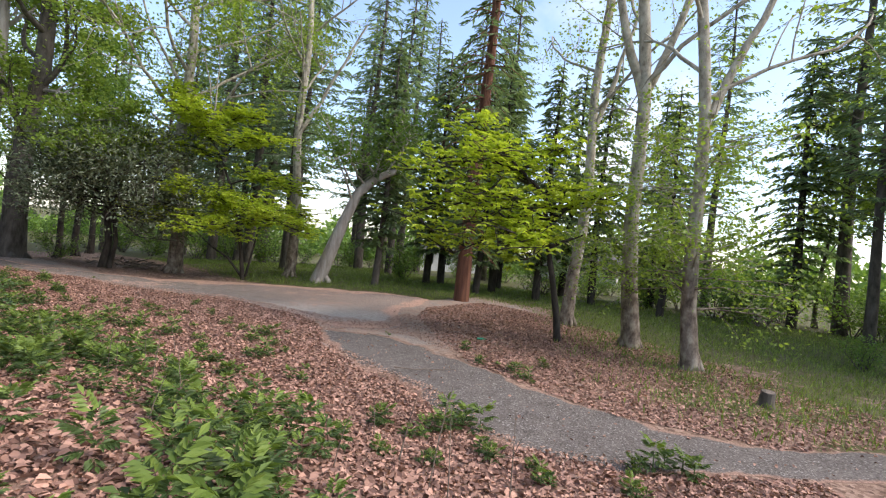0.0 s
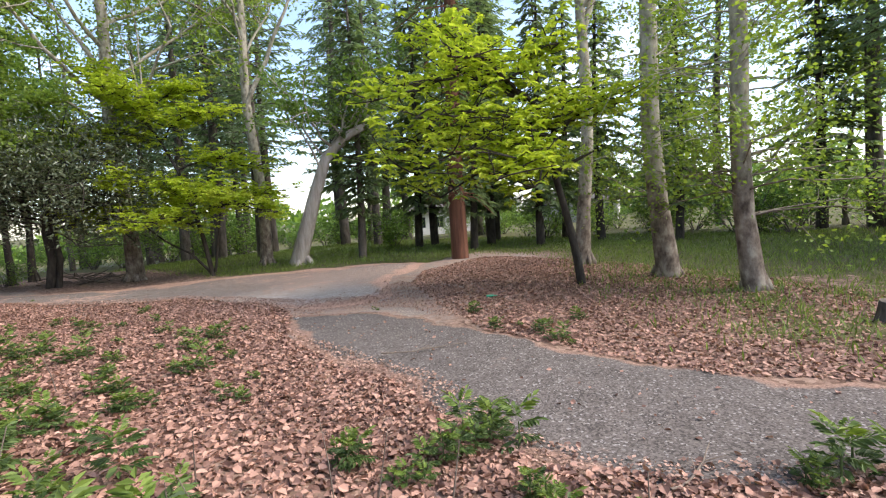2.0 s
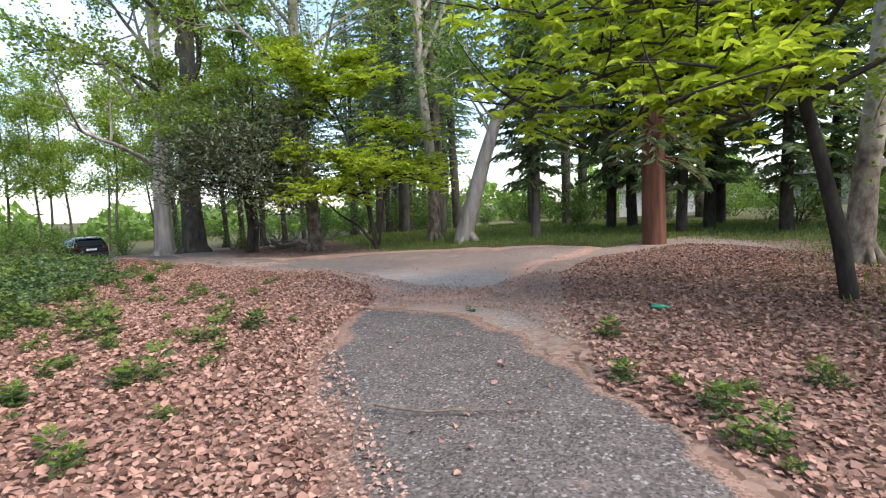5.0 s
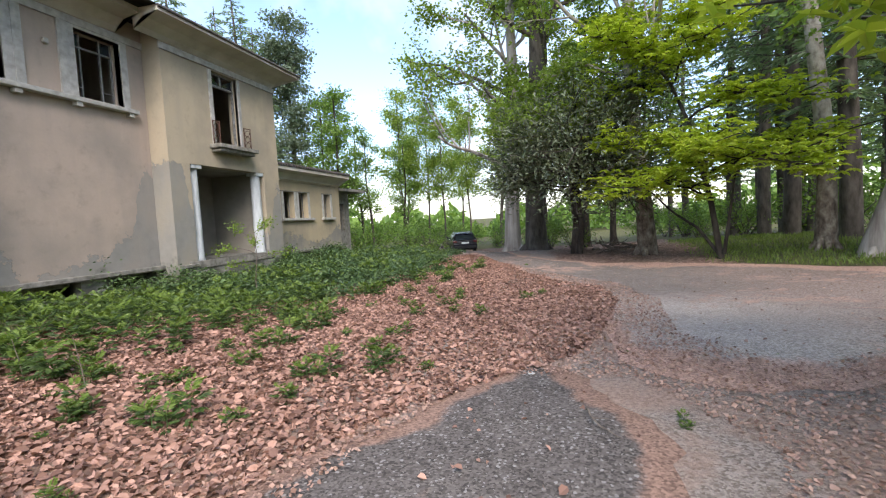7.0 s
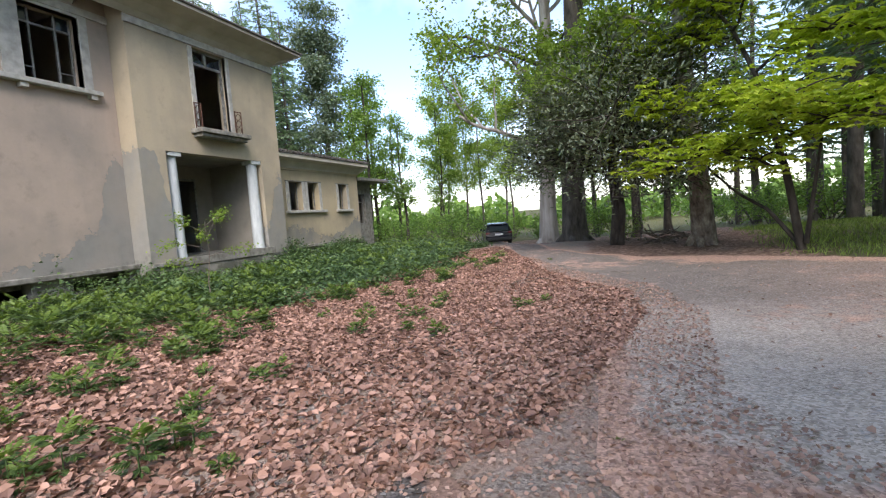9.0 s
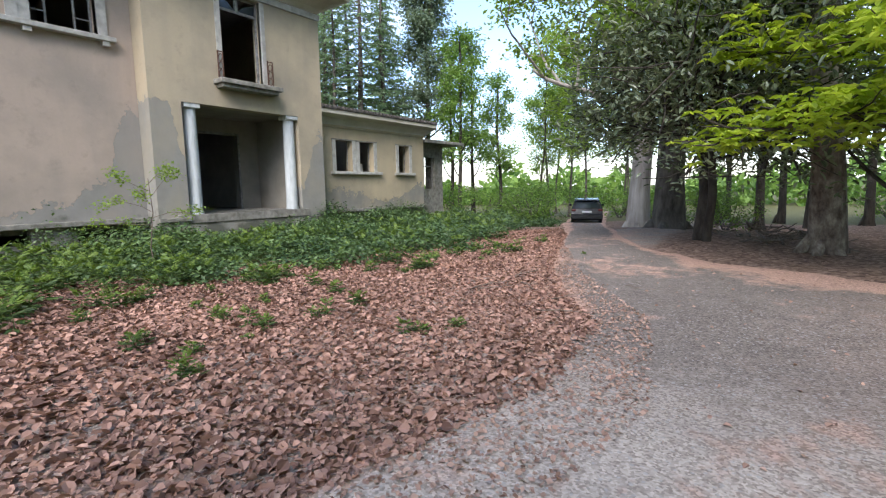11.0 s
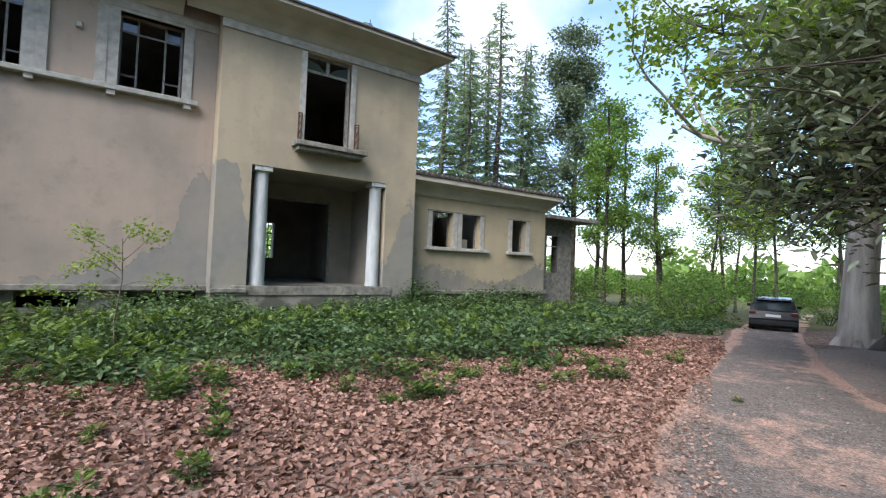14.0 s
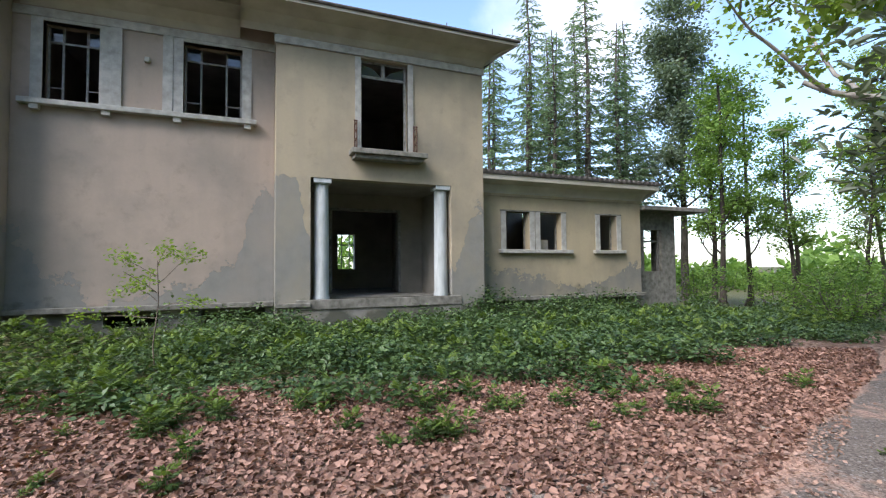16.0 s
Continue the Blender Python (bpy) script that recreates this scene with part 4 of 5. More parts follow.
def tall_tree(seed, kind, at, height, radius, first, limb_count, bark, leaf, label, lean=(0, 0), limb=6.0, per=14, size=(0.17, 0.13), cluster=0.45, low=0, low_size=(0.10, 0.085), depth=2, lift=0.12, spread_deg=40, fork=None, boughs=()):
    """A tall broadleaf tree: clean trunk, rising limbs, loose leaf clumps; low: number of leafy shoots on the trunk."""
    rng = np.random.default_rng(seed)
    wood, crown, tips = Geo(), Geo(), []
    z = np.linspace(0, height, 14)
    line = np.stack([lean[0] * (z / height) + 0.10 * np.sin(z * 0.7 + seed), lean[1] * (z / height) + 0.10 * np.cos(z * 0.5 + seed), z], 1)
    r = radius * (1 - 0.72 * (z / height) ** 0.8)
    r[0] *= 1.12
    wood.tube(line, r, 12)
    flare(wood, radius, rng)
    for k in range(limb_count):
        f = first + (1 - first) * (k + rng.uniform(0, 0.8)) / limb_count
        p = np.array([np.interp(f * height, z, line[:, c]) for c in range(3)])
        a = k * 2.4 + rng.uniform(-0.5, 0.5)
        d = np.array((math.cos(a), math.sin(a), rng.uniform(0.5, 1.1)))
        grow(rng, wood, tips, p, d, limb * (1.15 - 0.6 * f) * rng.uniform(0.8, 1.2), radius * 0.30 * (1.2 - f * 0.7), depth, spread_deg, lift, 0.13)
    if fork:
        for end, rr in fork:
            wood.tube(resample([line[int(len(line) * first)], np.array(end)], 10) + rng.normal(size=(10, 3)) * 0.05, np.linspace(rr, rr * 0.4, 10), 8)
    clumps(rng, crown, tips, per, cluster, *size)
    for start_z, end in boughs:
        start = np.array([np.interp(start_z, z, line[:, c]) for c in range(3)])
        way = resample([start, (start + np.array(end)) / 2 + np.array((0, 0, 0.7)), np.array(end)], 10) + rng.normal(size=(10, 3)) * 0.07
        wood.tube(way, np.linspace(0.07, 0.012, 10), 6, False)
        ends = []
        for q in way[3:]:
            for _ in range(5):
                a = rng.uniform(0, 6.3)
                grow(rng, wood, ends, q, (math.cos(a), math.sin(a), rng.uniform(-0.3, 0.5)), rng.uniform(0.5, 1.3), 0.012, 0, lift=-0.02, sides=4)
        clumps(rng, crown, ends, 8, 0.16, 0.15, 0.13, simple=False)
    if low:
        shoots = []
        for k in range(low):
            zz = rng.uniform(1.6, first * height)
            p = np.array([np.interp(zz, z, line[:, c]) for c in range(3)])
            a = rng.uniform(0, 6.3)
            grow(rng, wood, shoots, p, (math.cos(a), math.sin(a), 0.25), rng.uniform(0.9, 2.8), 0.022, 1, 40, -0.03, 0.16, (2, 4), 4)
        clumps(rng, crown, shoots, 13, 0.26, *low_size)
    return finish(kind, label, wood, crown, bark, leaf, at)


tall_tree(21, "plane_tree", (-1.1, 17.3), 26, 0.285, 0.31, 12, M_BARK_PLANE, M_PLANE, "tall plane tree with pale flaking bark and young leaves", (-1.2, -1.1), 6.5, 8, (0.12, 0.095), low=26, lift=0.05, spread_deg=48, fork=[((-2.4, -1.6, 15), 0.17), ((1.8, 1.2, 16), 0.15)])
tall_tree(22, "plane_tree", (0.98, 15.5), 22, 0.22, 0.29, 12, M_BARK_PLANE, M_PLANE, "forked plane tree with grey bark and leafy low shoots", (-1.2, -1.1), 5.5, 8, (0.12, 0.1), low=52, low_size=(0.10, 0.085), lift=0.03, spread_deg=50, fork=[((2.0, 1.0, 13), 0.13)])
tall_tree(23, "plane_tree", (-4.2, 20.0), 25, 0.26, 0.34, 11, M_BARK_PLANE, M_PLANE, "slender plane tree with pale trunk behind the clearing", (0.4, 0.4), 5.5, 8, (0.12, 0.095), low=5, lift=0.05, spread_deg=48, fork=[((1.6, 1.2, 15), 0.12)])
tall_tree(24, "plane_tree", (-20.2, 18.3), 26, 0.30, 0.30, 11, M_BARK_PLANE, M_PLANE, "slender pale-barked plane tree at the grass edge", (-0.6, -0.5), 5.5, 8, (0.12, 0.095), lift=0.05, spread_deg=48, fork=[((2.2, 1.8, 15), 0.13)])
tall_tree(25, "plane_tree", (-23.3, 13.3), 25, 0.36, 0.22, 20, M_BARK_PLANE, M_PLANE, "tall plane tree leaning over the drive", (0.6, -1.0), 7.0, 22, (0.16, 0.13), lift=0.03, spread_deg=50, boughs=[(6.0, (0.9, -5.7, 5.5)), (6.6, (-0.3, -4.8, 5.3)), (7.0, (-1.8, -5.9, 6.4)), (5.5, (0.3, -3.7, 5.2)), (7.5, (0.2, -5.0, 7.0))])
tall_tree(26, "plane_tree", (-31.0, 8.4), 27, 0.62, 0.2, 18, M_BARK_GREY, M_PLANE, "massive plane tree beside the drive", (0.3, 1.0), 5.5, 24, (0.2, 0.15), 0.32, lift=0.03, spread_deg=50)
tall_tree(27, "plane_tree", (-32.0, 7.0), 25, 0.5, 0.2, 18, M_BARK_PALE, M_PLANE, "old tree with a pale split trunk beside the drive", (-0.6, 0.8), 5.0, 24, (0.2, 0.15), 0.32, lift=0.03, spread_deg=50)

# the leaning split tree
rng = np.random.default_rng(31)
wood, crown, tips = Geo(), Geo(), []
line = resample([spot(-0.25, 0), spot(0.2, 1.4), spot(0.9, 3.6), spot(1.5, 5.2), spot(2.5, 6.2), spot(3.4, 6.6)], 14)
wood.tube(line, np.linspace(0.42, 0.18, 14), 10)
flare(wood, 0.36, rng)
for k in range(9):
    grow(rng, wood, tips, line[8 + k % 6], RIGHT * rng.uniform(-0.6, 0.8) + np.array((0, 0, 0.8)) + DEEP * rng.uniform(-0.6, 0.6), 3.0, 0.07, 2, 45, 0.05)
clumps(rng, crown, tips, 8, 0.35, 0.2, 0.13)
finish("leaning_tree", "leaning old tree with pale split bark", wood, crown, M_BARK_PALE, M_WOOD_LEAF, (-17.9, 18.7))

# the broad evergreen beside the drive
rng = np.random.default_rng(32)
wood, crown, tips = Geo(), Geo(), []
for k, (foot, top, r) in enumerate((((0, 0), (0.5, 0.5), 0.15), ((0.2, 0.15), (-0.7, 0.3), 0.09))):
    wood.tube(resample([(*foot, -0.1), (foot[0] + 0.12, foot[1] + 0.1, 1.1), (foot[0] - 0.05, foot[1], 2.4), (*top, 5.2)], 10), np.linspace(r, 0.05, 10), 8)
for k in range(64):
    zz = 1.9 + 3.2 * (k / 64) ** 0.9
    a = k * 2.4
    reach = 3.0 * math.sqrt(max(0.05, 1 - ((zz - 2.8) / 3.0) ** 2)) * (0.72 if math.sin(a) < -0.35 else 1.0)
    if zz < 2.3 and math.sin(a) < -0.35:
        continue
    grow(rng, wood, tips, (0.12 * math.cos(a), 0.12 * math.sin(a), zz), (math.cos(a), math.sin(a), 0.25), reach, 0.04, 1, 45, -0.05, 0.12, (5, 9), 5, 0.5, 1.5)
tips = np.array(tips)
tips = tips[(tips[:, 2] > 1.55 + 0.2 * np.clip(-tips[:, 1] - 1.0, 0, 9)) & (tips[:, 1] > -2.5) & (tips[:, 0] < 3.4)]
base = np.repeat(tips, 13, axis=0)
base = base + rng.normal(size=base.shape) * np.array((0.3, 0.3, 0.28))
out = unit(base * np.array((1, 1, 0.3)) + np.array((0, 0, 0.2)))
leaf_blades(crown, base, out * 0.8 + rng.normal(size=base.shape) * 0.6, np.array((0, 0, 1.0)) + rng.normal(size=base.shape) * 0.45, 0.15 * rng.uniform(0.7, 1.25, len(base)), 0.06)
evergreen = finish("evergreen_magnolia", "dense dark evergreen tree with large glossy leaves", wood, crown, M_BARK_DARK, M_EVER, (-24.6, 10.5))
evergreen.scale = (1.38, 1.38, 1.22)


def conifer(seed, height, radius, bare, reach, bark, leaf, droop=-0.15, gap=0.55, per=20, tuft=(0.55, 0.16), kind="conifer", label="tall dark conifer of the wood behind", at=(0, 0), each=4):
    rng = np.random.default_rng(seed)
    wood, crown, arms = Geo(), Geo(), Geo()
    z = np.linspace(0, height, 10)
    line = np.stack([0.12 * np.sin(z * 0.25 + seed), 0.12 * np.cos(z * 0.3 + seed), z], 1)
    wood.tube(line, radius * (1.12 - z / height), 9)
    zz, k = bare * height, 0
    base, ahead = [], []
    while zz < height - 0.4:
        f = (zz - bare * height) / (height * (1 - bare))
        for _ in range(each):
            a = k * 2.4 + rng.uniform(-0.4, 0.4)
            k += 1
            ln = reach * (1.02 - f) ** 0.75 * rng.uniform(0.55, 1.15) * (0.55 + 0.45 * min(1, f * 5))
            d = np.array((math.cos(a), math.sin(a), rng.uniform(-0.1, 0.25)))
            u = np.linspace(0, 1, 3)[:, None]
            p = np.array((line[0, 0], line[0, 1], zz)) + d * ln * u + np.array((0, 0, droop * ln)) * u**2
            arms.tube(p, np.linspace(0.045, 0.012, 3), 3, False)
            m = max(4, int(per * ln / reach))
            w = rng.uniform(0.12, 1.0, m)[:, None]
            q = np.array((line[0, 0], line[0, 1], zz)) + d * ln * w + np.array((0, 0, droop * ln)) * w**2
            base.append(q + rng.normal(size=q.shape) * np.array((0.06, 0.06, 0.05)))
            sidew = np.array((-d[1], d[0], 0)) * rng.choice((-1, 1), m)[:, None]
            ahead.append(d * rng.uniform(0.3, 1.0, (m, 1)) + sidew * rng.uniform(0.2, 1.1, (m, 1)) + np.array((0, 0, -0.25)))
        zz += gap * rng.uniform(0.7, 1.3)
    base, ahead = np.vstack(base), np.vstack(ahead)
    up = np.array((0, 0, 1.0)) + rng.normal(size=base.shape) * 0.5
    s = rng.uniform(0.6, 1.35, len(base))
    leaf_blades(crown, base, ahead, up, tuft[0] * s, tuft[1] * s, droop=0.25, simple=True)
    tree = finish(kind, label, wood, crown, bark, leaf, at, category="tree", group="conifers of the wood" if kind == "conifer" else "")
    tagged(put("branchwork", arms, bark, tree), kind="stuff")
    return tree


def settle(x, y, turn=0.0, s=1.0):
    return pose(x, y, float(level(x, y)) - 0.05, 0, 0, turn) @ Matrix.Scale(s, 4)


def stand(ob, x, y, turn, s):
    c = copy_thing(ob, settle(x, y, turn))
    c.scale = (s, s, s)
    return c


conifer(41, 30, 0.36, 0.10, 2.9, M_BARK_RED, M_NEEDLE, -0.6, 0.55, 30, (0.42, 0.12), "sequoia", "tall conifer with thick red fibrous bark", (-10.4, 21.6), 4)
dark = conifer(42, 16, 0.24, 0.15, 2.9, M_BARK_DARK, M_NEEDLE, -0.3, 0.42, 64, (0.44, 0.13), label="dense dark conifer behind the clearing", at=(-17.0, 27.2), each=4)
for x, y, s in ((-16.9, 28.6, 1.05), (-11.9, 25.2, 0.85), (-12.6, 28.2, 1.0), (-9.0, 27.5, 0.9), (-13.8, 31, 1.0), (-6.8, 30.5, 0.95), (-9.6, 33, 1.0), (-4.2, 34, 0.9), (-2.6, 29.5, 0.8)):
    stand(dark, x, y, x * 37, s)
small = conifer(43, 15, 0.2, 0.16, 2.5, M_BARK_GREY, M_NEEDLE, -0.2, 0.34, 60, (0.4, 0.12), label="small dark conifer at the edge of the clearing", at=(-16.4, 21.4), each=4)
cedar_a = conifer(44, 28, 0.36, 0.2, 4.6, M_BARK_GREY, M_CEDAR, -0.10, 0.6, 46, (0.5, 0.13), at=(-24.5, 21.0))
cedar_b = conifer(45, 25, 0.30, 0.28, 3.8, M_BARK_GREY, M_CEDAR, -0.05, 0.62, 44, (0.48, 0.13), at=(-29.0, 25.0))
rng = np.random.default_rng(46)
for row in range(5):
    for c in range(13):
        x = -66 + c * 4.3 + rng.uniform(-1.5, 1.5) + (row % 2) * 2
        y = 21.5 + row * 4.6 + rng.uniform(-1.6, 1.6)
        if x > -15 or -0.94 < (y - 0.7) / (x - 2.7) < -0.70 or (x > -20 and y < 24) or np.hypot(x + 24.5, y - 21) < 2 or np.hypot(x + 29, y - 25) < 2 or rng.random() < 0.36:
            continue
        stand((cedar_a, cedar_b)[rng.integers(2)], x, y, rng.uniform(0, 360), rng.uniform(0.78, 1.15))
for x, y, s in ((3.2, 35.8, 1.1), (5.4, 35.9, 1.2), (-1.9, 41.5, 1.0), (9.4, 29.0, 0.75), (13.5, 28.0, 0.8), (18.5, 27.0, 0.8), (21, 36, 1), (24, 24, 0.9), (10.2, 24.2, 0.75), (17, 23.5, 0.8), (13.6, 22.5, 0.7), (7.6, 27, 0.7), (6.2, 31.5, 0.8), (12, 33, 0.9), (15.5, 30, 0.9), (27, 31, 1)):
    stand((dark, cedar_b)[int(x * 7) % 2], x, y, x * 53, s)
for x, y, s in ((-31.5, -15, 0.62), (-34.2, -16.5, 0.66), (-37.0, -17, 0.84), (-41.0, -17, 0.8), (-44.5, -20, 0.85), (-28, -20, 0.7), (-39, -22, 0.9), (-24, -22, 0.6), (-33.0, -14.2, 0.7), (-36.0, -14.6, 0.78), (-29.6, -16.5, 0.66), (-39.2, -15.2, 0.8), (-34.6, -19.5, 0.85), (-31.8, -20.0, 0.8)):
    stand((cedar_a, cedar_b)[int(abs(x)) % 2], x, y, x * 31, s)


def wood_tree(seed, height, radius, leaf, bark, label, at, per=26, cluster=0.6, limbs=16, first=0.2, limb=3.6, size=(0.3, 0.2), kind="woodland_tree"):
    return tall_tree(seed, kind, at, height, radius, first, limbs, bark, leaf, label, (0.4, 0.3), limb, per, size, cluster, lift=0.08)


gum = wood_tree(51, 22, 0.35, M_GUM, M_BARK_GREY, "tall grey-green tree behind the villa", (-47.5, -17), 16, 0.5, 22, 0.3, 4.2)
leafy = wood_tree(52, 14, 0.2, M_WOOD_LEAF, M_BARK_DARK, "green broadleaf tree beyond the villa", (-42.0, -9.5), 5, 0.4, 15, 0.22, 1.9, (0.24, 0.16))
slim = wood_tree(53, 15, 0.13, M_PLANE, M_BARK_GREY, "slender young tree by the far drive", (-52, -4), 11, 0.42, 14, 0.25, 2.4, (0.19, 0.14))
for x, y, s in ((-44.5, -12, 1.0), (-48.5, -12.5, 1.1), (-47, -8.5, 0.8), (-51, -6.5, 0.8), (-55, -13, 1.0), (-43, 16, 1.2), (-50, 12, 1.3), (-38, 13.5, 1.2), (-58, 8, 1.3), (-34.5, 11.5, 1.0)):
    stand(leafy, x, y, x * 41, s)
for x, y, s in ((-56, -8, 1.2), (-60, -1, 1.1), (-49, -1.5, 0.9), (-63, -10, 1.1), (-58, 3, 1.2), (-66, 6, 1.2), (-70, -4, 1.3), (-46, 8.0, 1.0), (-75, 1, 1.3), (9.2, 23.5, 0.7), (15.5, 25.5, 0.8), (19, 30, 1.0), (12.5, 30, 1.0), (7.5, 33, 1.0), (4.5, 38, 1.0)):
    stand(slim, x, y, x * 67, s)

# bushes and far woods
rng = np.random.default_rng(61)


def bush_thing(seed, at, w, h):
    r2 = np.random.default_rng(seed)
    wood2, crown2, tips2 = Geo(), Geo(), []
    for k in range(8):
        a = k * 2.4
        grow(r2, wood2, tips2, (0.1 * math.cos(a), 0.1 * math.sin(a), 0), (math.cos(a) * w / h, math.sin(a) * w / h, 1), h, 0.03, 1, 40, 0.0, 0.15, (3, 6), 4)
    clumps(r2, crown2, tips2, 9, 0.28, 0.16, 0.11)
    return finish("bush", "green leafy bush at the edge of the wood", wood2, crown2, M_BARK_GREY, M_WOOD_LEAF, at, category="bush", group="bushes at the wood edge")


shrub = bush_thing(62, (-19.5, 27.5), 1.2, 2.0)
for k in range(22):
    stand(shrub, rng.uniform(-64, -30), rng.uniform(19, 36), k * 53, rng.uniform(0.7, 1.4))
for k in range(20):
    x, y = rng.uniform(-30, -4), rng.uniform(31, 44)
    stand(shrub, x, y, k * 47, rng.uniform(0.6, 1.3))
for k in range(26):
    x = -4 + k * 1.5 + rng.uniform(-0.8, 0.8)
    stand(shrub, x, 36 - 0.28 * x + rng.uniform(-4, 5), k * 61, rng.uniform(0.8, 1.5))
for x, y, s in ((7.4, 19.5, 0.5), (9.8, 17.5, 0.45), (12.5, 19.0, 0.6), (5.2, 22.5, 0.5), (-50, -9, 1.2), (-56, -4, 1.4), (-44, -8, 1.0), (-60, -14, 1.4), (-52, 0.5, 1.0), (-33.5, 1.2, 0.8), (-38.5, -2.0, 1.0), (-42, 1.0, 0.9), (-34, -4.5, 0.9), (-46, -4, 1.2), (-31.5, 10.5, 0.6), (-41.5, 9, 1.0), (-36.5, 8.2, 0.7), (-47.5, 4.0, 1.0)):
    stand(shrub, x, y, x * 29, s)
fw = Geo()
n = 32000
ang = rng.uniform(0, 2 * math.pi, n)
dist = rng.uniform(95, 130, n)
fx, fy = -10 + dist * np.cos(ang), 8 + dist * np.sin(ang)
top = 9 + 5 * np.sin(ang * 9) * np.sin(ang * 23 + 1) + 3 * np.sin(ang * 51)
top = np.where(np.cos(ang - math.pi - 0.2) > 0.85, top * 0.6, top)
fz = level(fx, fy) + rng.uniform(0, 1, n) ** 0.8 * top
leaf_blades(fw, np.stack([fx, fy, fz], 1), rng.normal(size=(n, 3)), rng.normal(size=(n, 3)), rng.uniform(1.0, 2.2, n), rng.uniform(0.7, 1.5, n), simple=True)
tagged(put("far_woods", fw, M_WOOD_LEAF), "distant green woods along the horizon", "woods", kind="stuff")

# ---- far buildings ----


def far_house(at, size, turn, wall, label):
    w, d, h = size
    thing = tagged(new("outbuilding"), label, "building")
    holes = [(-w / 2 + w * (k + 0.5) / 5 - 0.5, -w / 2 + w * (k + 0.5) / 5 + 0.5, 0.8, 2.1) for k in range(5)]
    put("wall", wall_x(-w / 2, w / 2, -0.5, h, 0, 0.3, holes), wall, thing)
    put("side_wall", Geo().box(-w / 2, -w / 2 + 0.3, -d, -0.302, -0.5, h), wall, thing)
    put("side_wall", Geo().box(w / 2 - 0.3, w / 2, -d, -0.302, -0.5, h), wall, thing)
    put("rear_wall", Geo().box(-w / 2 + 0.302, w / 2 - 0.302, -d, -d + 0.3, -0.5, h), wall, thing)
    put("roof", Geo().add([(-w / 2 - 0.4, 0.4, h + 0.004), (w / 2 + 0.4, 0.4, h + 0.004), (w / 2 + 0.4, -d - 0.4, h + 0.004), (-w / 2 - 0.4, -d - 0.4, h + 0.004), (-w / 2 - 0.4, -d / 2, h + 1.2), (w / 2 + 0.4, -d / 2, h + 1.2)], [(0, 1, 5, 4), (2, 3, 4, 5), (1, 2, 5, 5), (3, 0, 4, 4)]), M_ROOF, thing)
    for a, b, c, e in holes:
        win = put("window_frame", Geo().box(a, a + 0.07, -0.2, -0.12, c, e).box(b - 0.07, b, -0.2, -0.12, c, e).box((a + b) / 2 - 0.03, (a + b) / 2 + 0.03, -0.2, -0.12, c, e), M_TRIM, thing)
        put("pane", Geo().box(a + 0.07, b - 0.07, -0.17, -0.165, c, e), M_GLASS, win)
    thing.matrix_basis = pose(at[0], at[1], float(level(*at)), 0, 0, turn)
    return thing


far_house((-31.0, 53.0), (11, 6, 2.6), 214, M_WHITE_WALL, "low whitewashed outbuilding behind the trees")
far_house((-18.1, 59.3), (9, 6, 2.7), 192, M_GREY_WALL, "low grey outbuilding behind the trees")
far_house((16, 46), (12, 6, 3.0), 165, M_SHED, "low dark shed behind the conifers")

# ---- the parked car ----


